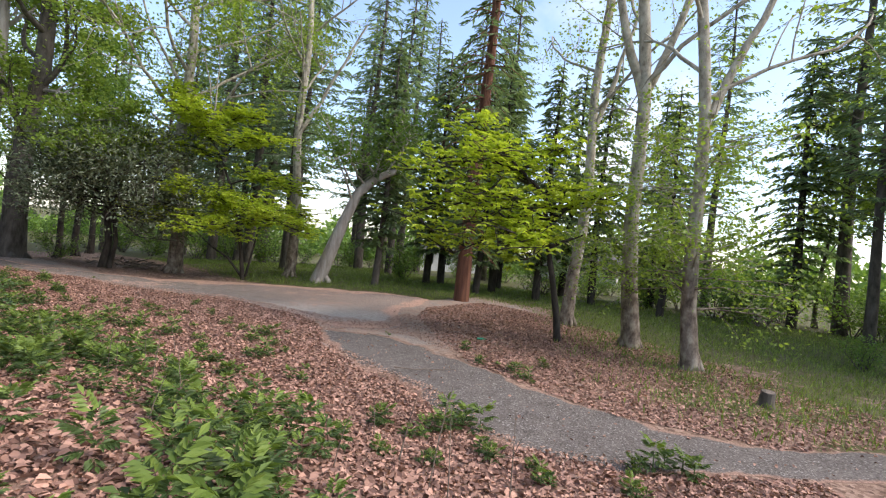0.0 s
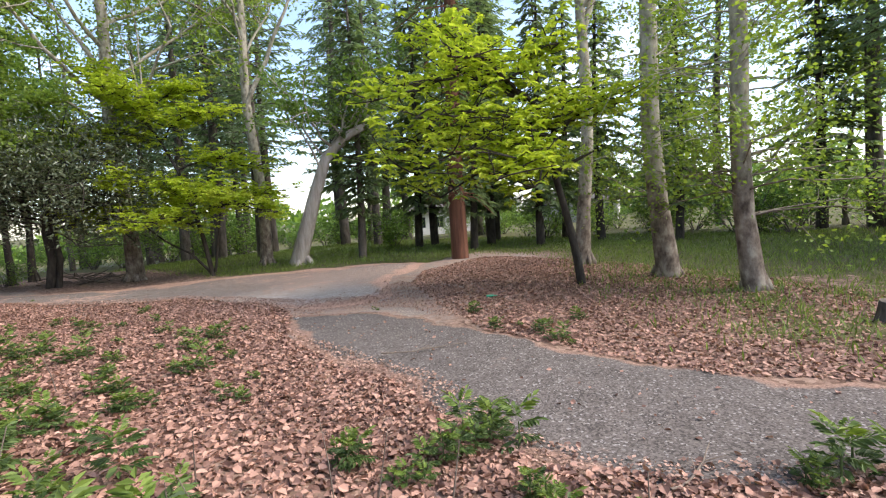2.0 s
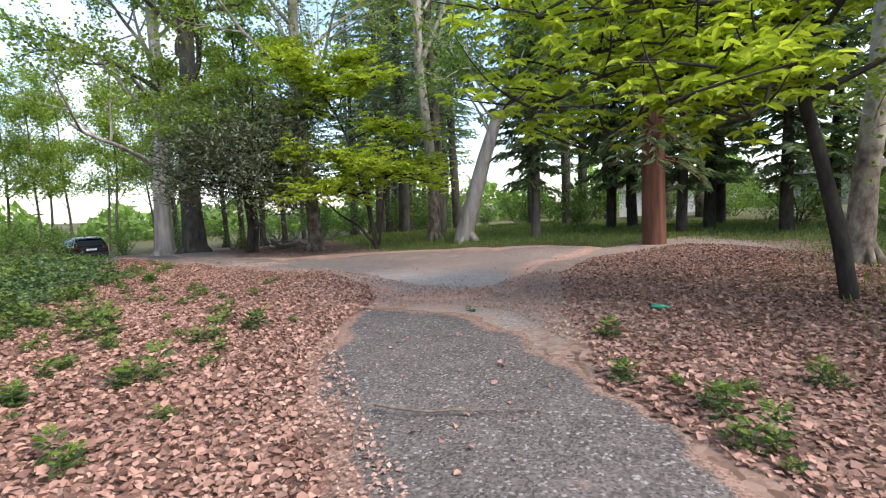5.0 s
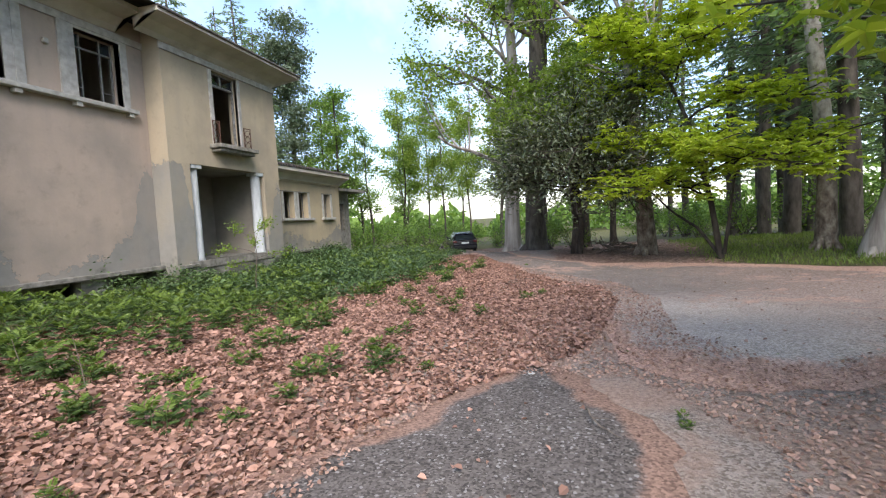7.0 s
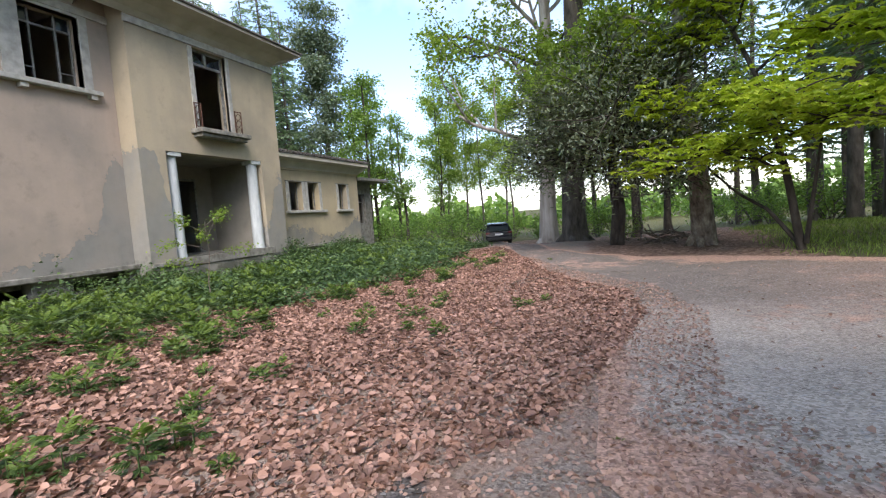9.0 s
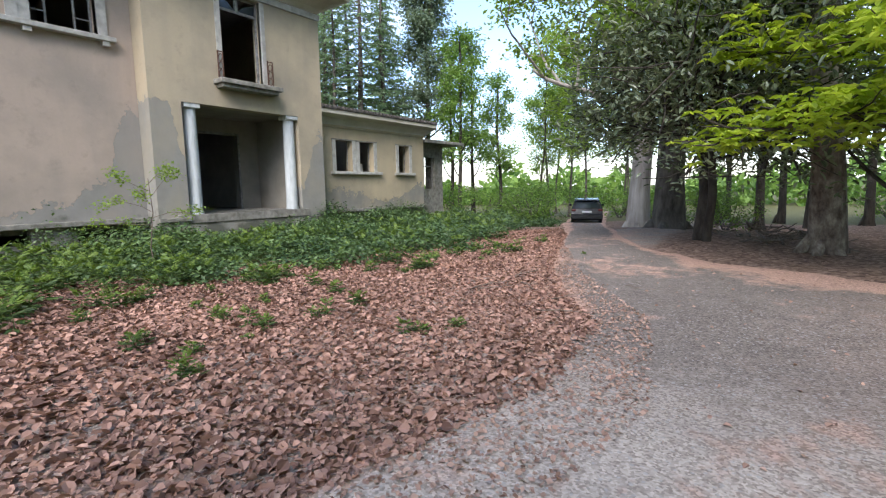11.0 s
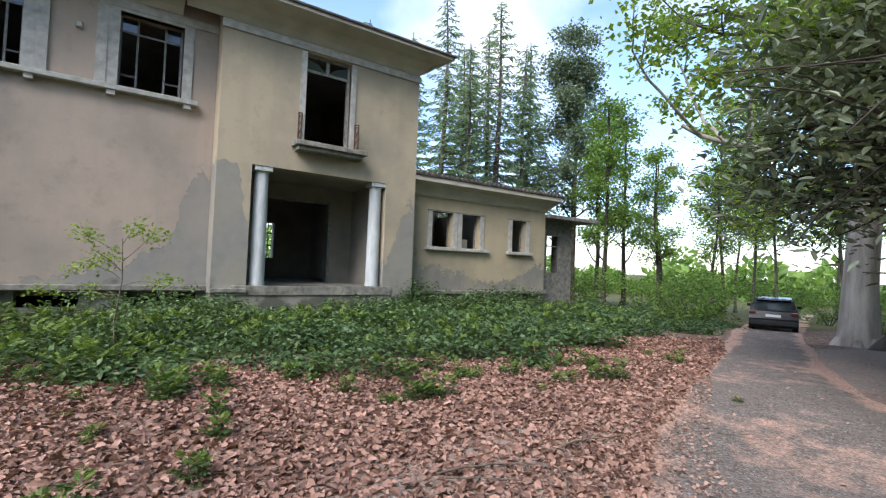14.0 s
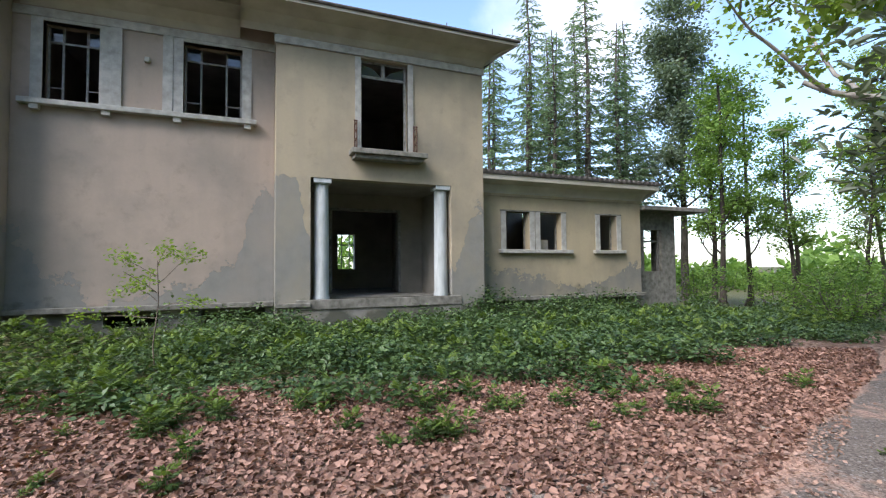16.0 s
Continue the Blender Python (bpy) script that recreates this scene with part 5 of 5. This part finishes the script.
def parked_car(at, turn):
    car = tagged(new("car"), "dark blue hatchback parked on the drive", "car")
    prof = [(-2.05, 0.32), (-2.1, 0.62), (-2.02, 0.92), (-1.72, 1.36), (-1.5, 1.46), (-0.5, 1.52), (0.25, 1.46), (0.95, 1.02), (1.75, 0.90), (2.05, 0.72), (2.1, 0.40), (2.0, 0.26), (-1.95, 0.24)]
    k = len(prof)

    def half(z):
        return 0.88 if z < 0.95 else 0.88 - (z - 0.95) * 0.42

    g = Geo()
    left = [(y, half(z), z) for y, z in prof]
    right_side = [(y, -half(z), z) for y, z in prof]
    g.add(left + right_side, [(i, (i + 1) % k, k + (i + 1) % k, k + i) for i in range(k)])
    for rows in (left, right_side):
        c = np.mean(rows, axis=0)
        c[1] = rows[1][1]
        g.add(list(rows) + [tuple(c)], [(i, (i + 1) % k, k, k) for i in range(k)])
    body = put("body", g, M_CAR, car, bevel=0.035)
    put("rear_window", Geo().add([(-2.005, -0.66, 0.98), (-2.005, 0.66, 0.98), (-1.755, 0.60, 1.335), (-1.755, -0.60, 1.335)], [(0, 1, 2, 3)]), M_GLASS, car, "dark rear window")
    for sgn in (-1, 1):
        put("side_window", Geo().add([(-1.5, sgn * 0.868, 1.03), (0.55, sgn * 0.868, 1.03), (0.2, sgn * 0.715, 1.39), (-1.35, sgn * 0.715, 1.38)], [(0, 1, 2, 3)]), M_GLASS, car, "dark side window")
        put("tail_light", Geo().box(-2.115, -2.03, sgn * 0.62, sgn * 0.87, 0.80, 0.92), M_RED, car, "red tail light", bevel=0.02)
        put("wing_mirror", Geo().box(0.62, 0.75, sgn * 0.9, sgn * 1.06, 0.98, 1.12), M_CAR, car, bevel=0.03)
        for y in (-1.28, 1.3):
            wheel = put("wheel", Geo().tube([(y, sgn * 0.68, 0.31), (y, sgn * 0.885, 0.31)], 0.31, 24), M_TYRE, car)
            put("rim", Geo().tube([(y, sgn * 0.88, 0.31), (y, sgn * 0.895, 0.31)], 0.19, 20), M_METAL, wheel, "grey wheel rim")
    put("number_plate", Geo().box(-2.125, -2.105, -0.27, 0.27, 0.70, 0.81), M_PLATE, car, "white number plate")
    put("bumper", Geo().box(-2.16, -1.98, -0.84, 0.84, 0.34, 0.56), M_TYRE, car, "dark plastic rear bumper", bevel=0.05)
    put("spoiler", Geo().box(-1.86, -1.62, -0.62, 0.62, 1.385, 1.43), M_CAR, car, bevel=0.015)
    car.matrix_basis = pose(at[0], at[1], float(level(*at)) + 0.01, 0, 0, turn)
    return car


parked_car((-38.4, 2.3), 200)

# ---- undergrowth ----


def herb_patch(rng, at, size, geo, tip_geo, leaves=9, fine=False):
    """Rosettes of toothed compound leaves on short stems."""
    at = np.asarray(at, float)
    n = len(at)
    size = np.broadcast_to(size, (n,))
    k = leaves
    base = np.repeat(np.column_stack([at, level(at[:, 0], at[:, 1])]), k, axis=0)
    s = np.repeat(size * rng.uniform(0.7, 1.25, n), k)
    ang = np.tile(np.arange(k) * 2.4, n) + np.repeat(rng.uniform(0, 6.3, n), k)
    order = np.tile(np.linspace(0, 1, k), n)
    el = 0.15 + 0.75 * order + rng.normal(size=n * k) * 0.12
    out = np.stack([np.cos(ang) * np.cos(el), np.sin(ang) * np.cos(el), np.sin(el)], 1)
    foot = base + np.stack([np.zeros(n * k), np.zeros(n * k), s * (0.25 + 0.75 * order)], 1)
    length = s * rng.uniform(0.55, 0.85, n * k)
    side = unit(np.cross(out, (0, 0, 1.0)))
    up = np.cross(side, out)
    for f, spread_to in ((1.0, 0), (0.86, 1), (0.86, -1), (0.66, 1), (0.66, -1), (0.48, 1), (0.48, -1), (0.3, 1), (0.3, -1)):
        p = foot + out * (length * f * 0.62)[:, None] - up * (length * f * f * 0.12)[:, None]
        d = out * (0.75 if spread_to else 1.0) + side * spread_to * 0.8 - np.array((0, 0, 0.25))
        ln = length * (0.40 if spread_to else 0.45) * (0.75 + f * (1 - f))
        young = order > 0.78
        for some, target in ((~young, geo), (young, tip_geo)):
            leaf_blades(target, p[some], d[some], (up + rng.normal(size=up.shape) * 0.25)[some], ln[some], ln[some] * 0.40, droop=0.25, simple=True)


def edge_of_bed(x):
    """How far the undergrowth in front of the villa reaches."""
    return np.interp(x, [-60, -36, -30, -27.5, -23, -20.8, -18.5, -17, -15.4, -14, -12.8, -11.5, -10.5, -8.2, -6, -4.5, -2.7, -1.6, -0.6, 0.3, 3, 8], [-5, 1.0, 3.5, 4.1, 4.8, 5.1, 5.9, 5.2, 4.8, 3.9, 4.5, 4.3, 4.6, 4.8, 4.6, 4.9, 4.7, 4.9, 4.6, 4.0, 2.8, 2.2])


rng = np.random.default_rng(71)
bed_a, bed_b, bed_c = Geo(), Geo(), Geo()
p = np.column_stack([rng.uniform(-14, 4, 2600), rng.uniform(-2.4, 5.2, 2600)])
edge = edge_of_bed(p[:, 0])
gap_to = edge - p[:, 1]
keep = (gap_to > 0) & (rng.random(len(p)) < np.clip(gap_to / 1.0 + 0.25, 0, 1) * np.where(inside([(-4.4, 1.4), (-3.6, 2.8), (-1.2, 2.8), (0.1, 2.3), (0.4, 1.0), (-2.0, 0.4)], p), 0.05, 0.5)) & (np.abs(p[:, 0] - np.interp(p[:, 1], [0.0, 0.7, 2.0, 3.5, 5.0, 6.5], [3.2, 2.7, 1.7, 1.1, 1.0, 0.4])) > 0.42)
herb_patch(rng, p[keep], 0.25 * (0.65 + 0.7 * rng.random(keep.sum())), bed_a, bed_b, 13, True)
tagged(put("herb_bed", bed_a, M_HERB), "dense bed of green compound-leaved herbs", "undergrowth", kind="stuff")
tagged(put("young_herb_shoots", bed_b, M_HERB_TIP), "bright young shoot tips of the herb bed", "undergrowth", kind="stuff")
p = np.column_stack([rng.uniform(-40, -12, 4200), rng.uniform(-2.9, 6.8, 4200)])
gap_to = edge_of_bed(p[:, 0]) - p[:, 1] + 0.5 * np.sin(p[:, 0] * 2.1 + p[:, 1]) + 0.45 * np.sin(p[:, 0] * 0.9 + 2)
keep = (gap_to > 0) & (rng.random(len(p)) < np.clip(gap_to / 1.4 + 0.15, 0, 1) * np.clip((-11.0 - p[:, 0]) / 5, 0, 1)) & ~((p[:, 0] > -21) & (p[:, 0] < -16) & (p[:, 1] < -2.0))
p = p[keep]
mound = 0.5 + 0.5 * np.sin(p[:, 0] * 1.3 + 1.5 * np.sin(p[:, 1] * 0.9)) * np.sin(p[:, 1] * 1.6 + 0.8 * np.sin(p[:, 0] * 0.7))
stemsz = (0.12 + 0.27 * mound) * np.clip((p[:, 0] + 40) / 14, 0.4, 1) + 0.26 * mound * rng.random(len(p)) * np.clip((edge_of_bed(p[:, 0]) - p[:, 1]) / 2, 0.25, 1)
stemsz = stemsz * (1 + 0.9 * np.clip(-p[:, 1] / 2.5, 0, 1))
z = level(p[:, 0], p[:, 1])
per = 40
b = np.repeat(np.column_stack([p, z]), per, axis=0)
h = np.repeat(stemsz, per) * rng.uniform(0.15, 1.15, len(b))
b = b + np.column_stack([rng.normal(size=len(b)) * 0.20, rng.normal(size=len(b)) * 0.20, h])
s = rng.uniform(0.7, 1.3, len(b))
leaf_blades(bed_c, b, rng.normal(size=b.shape) * np.array((1, 1, 0.3)), np.array((0, 0, 1.0)) + rng.normal(size=b.shape) * 0.4, 0.10 * s, 0.07 * s, simple=True)
tagged(put("bramble_bed", bed_c, M_BRAMBLE), "low tangle of green brambles in front of the villa", "undergrowth", kind="stuff")
both_a, both_b = Geo(), Geo()
pick = p[rng.random(len(p)) < 0.2]
herb_patch(rng, pick, 0.36, both_a, both_b, 8)
tagged(put("herb_bed", both_a, M_HERB), "taller green herbs among the brambles", "undergrowth", kind="stuff")
tagged(put("young_herb_shoots", both_b, M_HERB_TIP), "bright young shoot tips among the brambles", "undergrowth", kind="stuff")

# single herb plants on the leaf litter
TUFTS = [(-1.45, 5.72), (-0.82, 6.44), (0.03, 6.08), (-0.51, 4.92), (-0.67, 6.94), (0.81, 6.01), (1.63, 7.14), (1.95, 7.5), (-0.03, 5.05), (0.2, 5.87), (-0.86, 5.89), (1.03, 5.65), (1.8, 6.4), (-12.96, 9.23), (-13.33, 9.52), (-12.04, 6.51), (-12.87, 7.67), (-11.08, 7.93), (-10.77, 8.57), (-10.84, 7.25), (-13.01, 6.31), (-13.96, 6.71), (-12.04, 7.59), (-11.65, 7.91), (-13.73, 7.42), (-16.66, 6.5), (-20.05, 8.68), (-14.18, 6.08), (-16.4, 6.48), (-18.12, 6.98), (-13.0, 6.14), (-20.2, 6.1), (-7.11, 8.52), (-8.05, 10.75), (-6.75, 7.34), (-7.26, 7.05), (-7.21, 6.33), (-7.16, 8.03), (-8.48, 6.91), (-11.97, 6.78), (-9.53, 5.2), (-7.82, 12.25), (-6.11, 7.41), (-8.48, 7.7), (-5.49, 7.3), (-6.89, 6.34), (-6.15, 5.88), (-5.65, 6.53), (-7.66, 7.6), (-3.75, 6.27), (-5.01, 5.75), (-2.66, 10.34), (-1.38, 10.14), (-1.12, 10.05), (-1.55, 11.7), (-1.78, 10.46), (-2.23, 10.59), (-3.62, 11.29), (-5.85, 10.92), (-1.91, 11.01), (-4.32, 6.89)]


def herb_plant(seed, size, leaves):
    r2 = np.random.default_rng(seed)
    thing = tagged(new("herb_plant"), "small green herb plant growing out of dead leaves", "plant", "herb plants on the leaf litter")
    a, b = Geo(), Geo()
    spots = r2.normal(size=(4, 2)) * 0.12 * size / 0.3
    herb_patch(r2, spots, size, a, b, leaves, True)
    a.v = [v - np.array((0, 0, float(level(0, 0)))) for v in a.v]
    b.v = [v - np.array((0, 0, float(level(0, 0)))) for v in b.v]
    put("leaves", a, M_HERB, thing)
    put("young_leaves", b, M_HERB_TIP, thing, "bright green young leaves")
    for x, y in spots:
        put("stem", Geo().tube([(x, y, -0.02), (x, y, size * 0.9)], (0.007, 0.004), 4, False), M_BRAMBLE, thing)
    return thing


kinds = [herb_plant(81, 0.17, 11), herb_plant(82, 0.21, 12), herb_plant(83, 0.13, 9)]
for k, (x, y) in enumerate(TUFTS):
    src = kinds[k % 3]
    m = pose(x, y, float(level(x, y)), 0, 0, k * 77)
    if k < 3:
        src.matrix_basis = m
        src.scale = (1.3, 1.3, 1.3)
    else:
        stand(src, x, y, k * 77, (0.7 + 0.5 * ((k * 37) % 10) / 10) * (0.4 if x < -5 and y > 10 else 1.3 if k < 13 else 1))

rng = np.random.default_rng(84)
for k in range(80):
    x = rng.uniform(-23, -4.5)
    y = float(edge_of_bed(x)) + rng.uniform(-0.3, 0.5) + 1.6 * rng.random() ** 2
    stand(kinds[k % 3], x, y, k * 77, rng.uniform(0.6, 1.35))

# the sapling before the villa
rng = np.random.default_rng(85)
wood, crown, tips = Geo(), Geo(), []
wood.tube([(0, 0, 0), (0.05, 0, 0.6), (-0.03, 0.04, 1.3), (0.0, 0.02, 2.0)], (0.015, 0.012, 0.01, 0.006), 5)
for k in range(7):
    grow(rng, wood, tips, (0.0, 0.02, 1.05 + 0.14 * k), (math.cos(k * 2.4), math.sin(k * 2.4) * 0.6, 0.25 + 0.06 * k), 0.85 - 0.07 * k, 0.008, 1, 40, 0.0, 0.15, (2, 3), 4)
clumps(rng, crown, tips, 12, 0.08, 0.07, 0.045)
finish("sapling", "thin sapling with small fresh leaves before the villa wall", wood, crown, M_TWIG, M_PLANE, (-13.3, 2.0), category="sapling")

# dead stalks standing in the bank
rng = np.random.default_rng(87)
for k in range(22):
    x, y = rng.uniform(-6.0, 1.2), rng.uniform(2.8, 5.4)
    h = rng.uniform(0.4, 0.95)
    lean_x, lean_y = rng.normal(size=2) * 0.12
    g = Geo().tube([(0, 0, -0.03), (lean_x * 0.4, lean_y * 0.4, h * 0.5), (lean_x, lean_y, h)], (0.007, 0.005, 0.002), 5)
    if k % 3 == 0:
        g.tube([(lean_x * 0.4, lean_y * 0.4, h * 0.5), (lean_x * 0.4 + 0.1, lean_y * 0.4 - 0.08, h * 0.75)], (0.004, 0.002), 4)
    ob = tagged(put("dead_stalk", g, M_TWIG), "thin dead brown stalk standing among the herbs", "stalk", "dead stalks in the bank")
    ob.matrix_basis = pose(x, y, float(level(x, y)))

# ---- fallen leaves ----
LITTER_SOUTH = [(-27, 5.2), (-24.5, 6.5), (-20.2, 7.95), (-18.1, 8.7), (-16.2, 9.7), (-14.3, 10.9), (-12.4, 11.1), (-10.2, 10.8), (-8.3, 10.4), (-7.2, 9.7), (-5.8, 8.5), (-3.9, 7.85), (-2.7, 7.75), (-1.2, 6.98), (0.0, 6.6), (1.6, 7.15), (3.5, 9.1), (5, 6), (4, -1.5), (-4, 0.0), (-7, 1.8), (-13, 2.8), (-19, 4.6), (-24, 4.2)]
LITTER_NORTH = [(-4.9, 11.9), (-3.6, 11.0), (-2.6, 10.1), (0.8, 9.4), (3.0, 10.2), (6, 13.5), (3, 16), (0, 19), (-5, 21.5), (-9.5, 22), (-9.5, 17.5), (-7.8, 14.6), (-6.2, 13.2)]
rng = np.random.default_rng(91)


def litter(name, poly, count, size, label, thin=lambda p: np.ones(len(p)), simple=False, material=M_LITTER):
    poly = np.array(poly)
    p = rng.uniform(poly.min(0), poly.max(0), (count * 3, 2))
    p = p[inside(poly, p)]
    p = p[rng.random(len(p)) < thin(p)][:count]
    z = level(p[:, 0], p[:, 1]) + 0.006 + 0.02 * (inside(path_outline, p) | inside(drive_outline, p)) + rng.random(len(p)) ** 2 * 0.035
    a = rng.uniform(0, 6.3, len(p))
    tilt = rng.normal(size=len(p)) * 0.28
    up = np.array((0, 0, 1.0)) + rng.normal(size=(len(p), 3)) * 0.55
    s = size * rng.uniform(0.55, 1.3, len(p))
    g = Geo()
    leaf_blades(g, np.column_stack([p, z]), np.stack([np.cos(a), np.sin(a), tilt], 1), up, s, s * rng.uniform(0.6, 0.95, len(p)), fold=0.22, droop=0.12, simple=simple)
    return tagged(put(name, g, material), label, "leaf litter", kind="stuff")


litter("leaf_litter", LITTER_SOUTH, 125000, 0.071, "thick carpet of dry pinkish-brown fallen leaves")
litter("leaf_litter", LITTER_NORTH, 60000, 0.066, "scattered dry brown fallen leaves under the trees", lambda p: np.clip(1.15 - grass_amount(p), 0.12, 1), True)
CRUMBS = [(-22, 7.4), (-18, 9.3), (-15, 11.3), (-12.5, 11.9), (-9, 11.5), (-7.4, 12.2), (-8.6, 15), (-6, 14), (-4.6, 11.9), (-2.6, 10.6), (-5.5, 11.4), (-7.0, 10.7), (-7.0, 9.3), (-5.6, 8.7), (-3.5, 8.3), (-2.3, 8.1), (-0.7, 7.2), (0.2, 6.9), (1.8, 7.6), (2.4, 7.2), (0.0, 5.8), (-3.5, 6.9), (-7, 8.6), (-10, 9.3), (-13, 9.3), (-16, 8.5), (-20, 7.0)]
litter("leaf_crumbs", CRUMBS, 46000, 0.04, "fine brown crumbs of leaves and needles beside the path", simple=True, material=M_CRUMB)
litter("leaf_litter", drive_outline[1:-1], 1100, 0.045, "a few dry leaves on the gravel drive", material=M_CRUMB)
litter("leaf_litter", path_outline, 500, 0.055, "a few dry leaves on the asphalt path")

# ---- grass ----
rng = np.random.default_rng(95)
p = rng.uniform((-34, 9), (16, 34), (170000, 2))
am = grass_amount(p)
keep = (rng.random(len(p)) < am * 0.75) & ~inside(drive_outline, p) & ~inside(path_outline, p)
p = p[keep]
g = Geo()
up = rng.normal(size=(len(p), 3)) * np.array((1, 1, 0.2))
leaf_blades(g, np.column_stack([p, level(p[:, 0], p[:, 1]) - 0.01]), np.array((0, 0, 1.0)) + rng.normal(size=(len(p), 3)) * 0.35, up, rng.uniform(0.08, 0.26, len(p)), rng.uniform(0.012, 0.03, len(p)), simple=True)
tagged(put("grass", g, M_GRASS), "rough green grass at the edge of the wood", "grass", kind="stuff")

# ---- small things on the ground ----


def twig(seed, at, turn, length, radius, label, branches=2):
    r2 = np.random.default_rng(seed)
    g = Geo()
    u = np.linspace(-0.5, 0.5, 9)
    line = np.stack([u * length, 0.10 * length * np.sin(u * 3 + seed), 0.02 + 0.02 * r2.random(9)], 1)
    g.tube(line, np.linspace(radius, radius * 0.4, 9), 6)
    for k in range(branches):
        s = line[3 + k * 2]
        g.tube([s, s + np.array((0.18 * length, (-1) ** k * 0.12 * length, 0.03))], (radius * 0.6, radius * 0.25), 5)
    ob = tagged(put("fallen_branch", g, M_TWIG, smooth=True), label, "branch", "fallen branches")
    ob.matrix_basis = pose(at[0], at[1], float(level(*at)) + 0.035, 0, 0, turn)
    return ob


TWIGS = [(-2.95, 8.85, 40, 1.3), (-3.05, 11.95, 72, 0.58), (-15.75, 8.69, 158, 0.98), (-15.98, 9.17, 53, 0.75), (-15.6, 9.95, 175, 0.55), (-5.71, 10.33, 24, 0.59), (0.85, 7.05, 73, 0.87), (0.44, 6.02, 27, 0.29), (-15.55, 8.8, 140, 0.61), (-17.1, 8.65, 180, 0.9), (-18.37, 1.65, -179, 1.72), (-3.02, 8.1, -19, 0.68), (-16.7, 10.8, 72, 0.55), (-18.65, 9.33, 124, 0.5), (-14.7, 10.3, 100, 0.7)]
for k, (x, y, turn, length) in enumerate(TWIGS):
    twig(100 + k, (x, y), turn, length, 0.005 + 0.006 * min(length, 1.2), "thin dead branch lying on the ground", 2 if length > 0.7 else 1)

# heap of dead branches by the wood
rng = np.random.default_rng(120)
heap = tagged(new("brush_heap"), "heap of bare dead branches under the trees", "brush heap")
for k in range(36):
    a = rng.uniform(0, 6.3)
    c = np.array((rng.normal() * 1.1, rng.normal() * 0.5, rng.uniform(0.05, 0.45)))
    d = np.array((math.cos(a), math.sin(a) * 0.6, rng.uniform(-0.2, 0.25)))
    ln = rng.uniform(0.8, 2.2)
    line = np.stack([c + d * ln * u + rng.normal(size=3) * 0.05 for u in np.linspace(-0.5, 0.5, 6)])
    line[:, 2] = np.maximum(line[:, 2], 0.02)
    put("branch", Geo().tube(line, np.linspace(0.03, 0.01, 6), 5), M_TWIG, heap)
heap.matrix_basis = pose(-25.6, 12.3, float(level(-25.6, 12.3)), 0, 0, 30)

# tree stump
g = Geo().tube([(0, 0, -0.1), (0, 0, 0.1), (0.02, 0, 0.32)], (0.19, 0.145, 0.13), 12)
st = tagged(new("tree_stump"), "short cut tree stump in the grass", "stump")
put("bark", g, M_BARK_GREY, st)
put("cut_face", Geo().tube([(0.02, 0, 0.32), (0.02, 0, 0.324)], 0.12, 12), M_TWIG, st, "pale weathered cut face")
st.matrix_basis = pose(2.75, 13.0, float(level(2.75, 13.0)), 8, 0, 0)

# a bottle and a pale scrap
bt = tagged(new("bottle"), "green glass bottle lying on the leaves", "bottle")
put("glass", Geo().tube([(-0.11, 0, 0.035), (0.06, 0, 0.035), (0.10, 0, 0.036), (0.16, 0, 0.037)], (0.034, 0.034, 0.014, 0.013), 12), M_BOTTLE, bt, smooth=True)
bt.matrix_basis = pose(-4.18, 13.07, float(level(-4.18, 13.07)) + 0.02, 0, 0, 40)
rng = np.random.default_rng(131)
u, v = np.meshgrid(np.linspace(-0.045, 0.045, 6), np.linspace(-0.03, 0.03, 5))
crease = 0.014 + 0.012 * rng.random(u.shape)
scrap_v = np.stack([u + 0.01 * rng.normal(size=u.shape), v + 0.008 * rng.normal(size=u.shape), crease], -1).reshape(-1, 3)
scrap = put("paper_scrap", Geo().add(scrap_v, [(r * 6 + c, r * 6 + c + 1, r * 6 + c + 7, r * 6 + c + 6) for r in range(4) for c in range(5)]), M_PAPER)
scrap.modifiers.new("thickness", "SOLIDIFY").thickness = 0.002
tagged(scrap, "crumpled white paper scrap lying on dead leaves", "paper")
scrap.matrix_basis = pose(-7.0, 9.71, float(level(-7.0, 9.71)) + 0.02, 0, 0, 25)
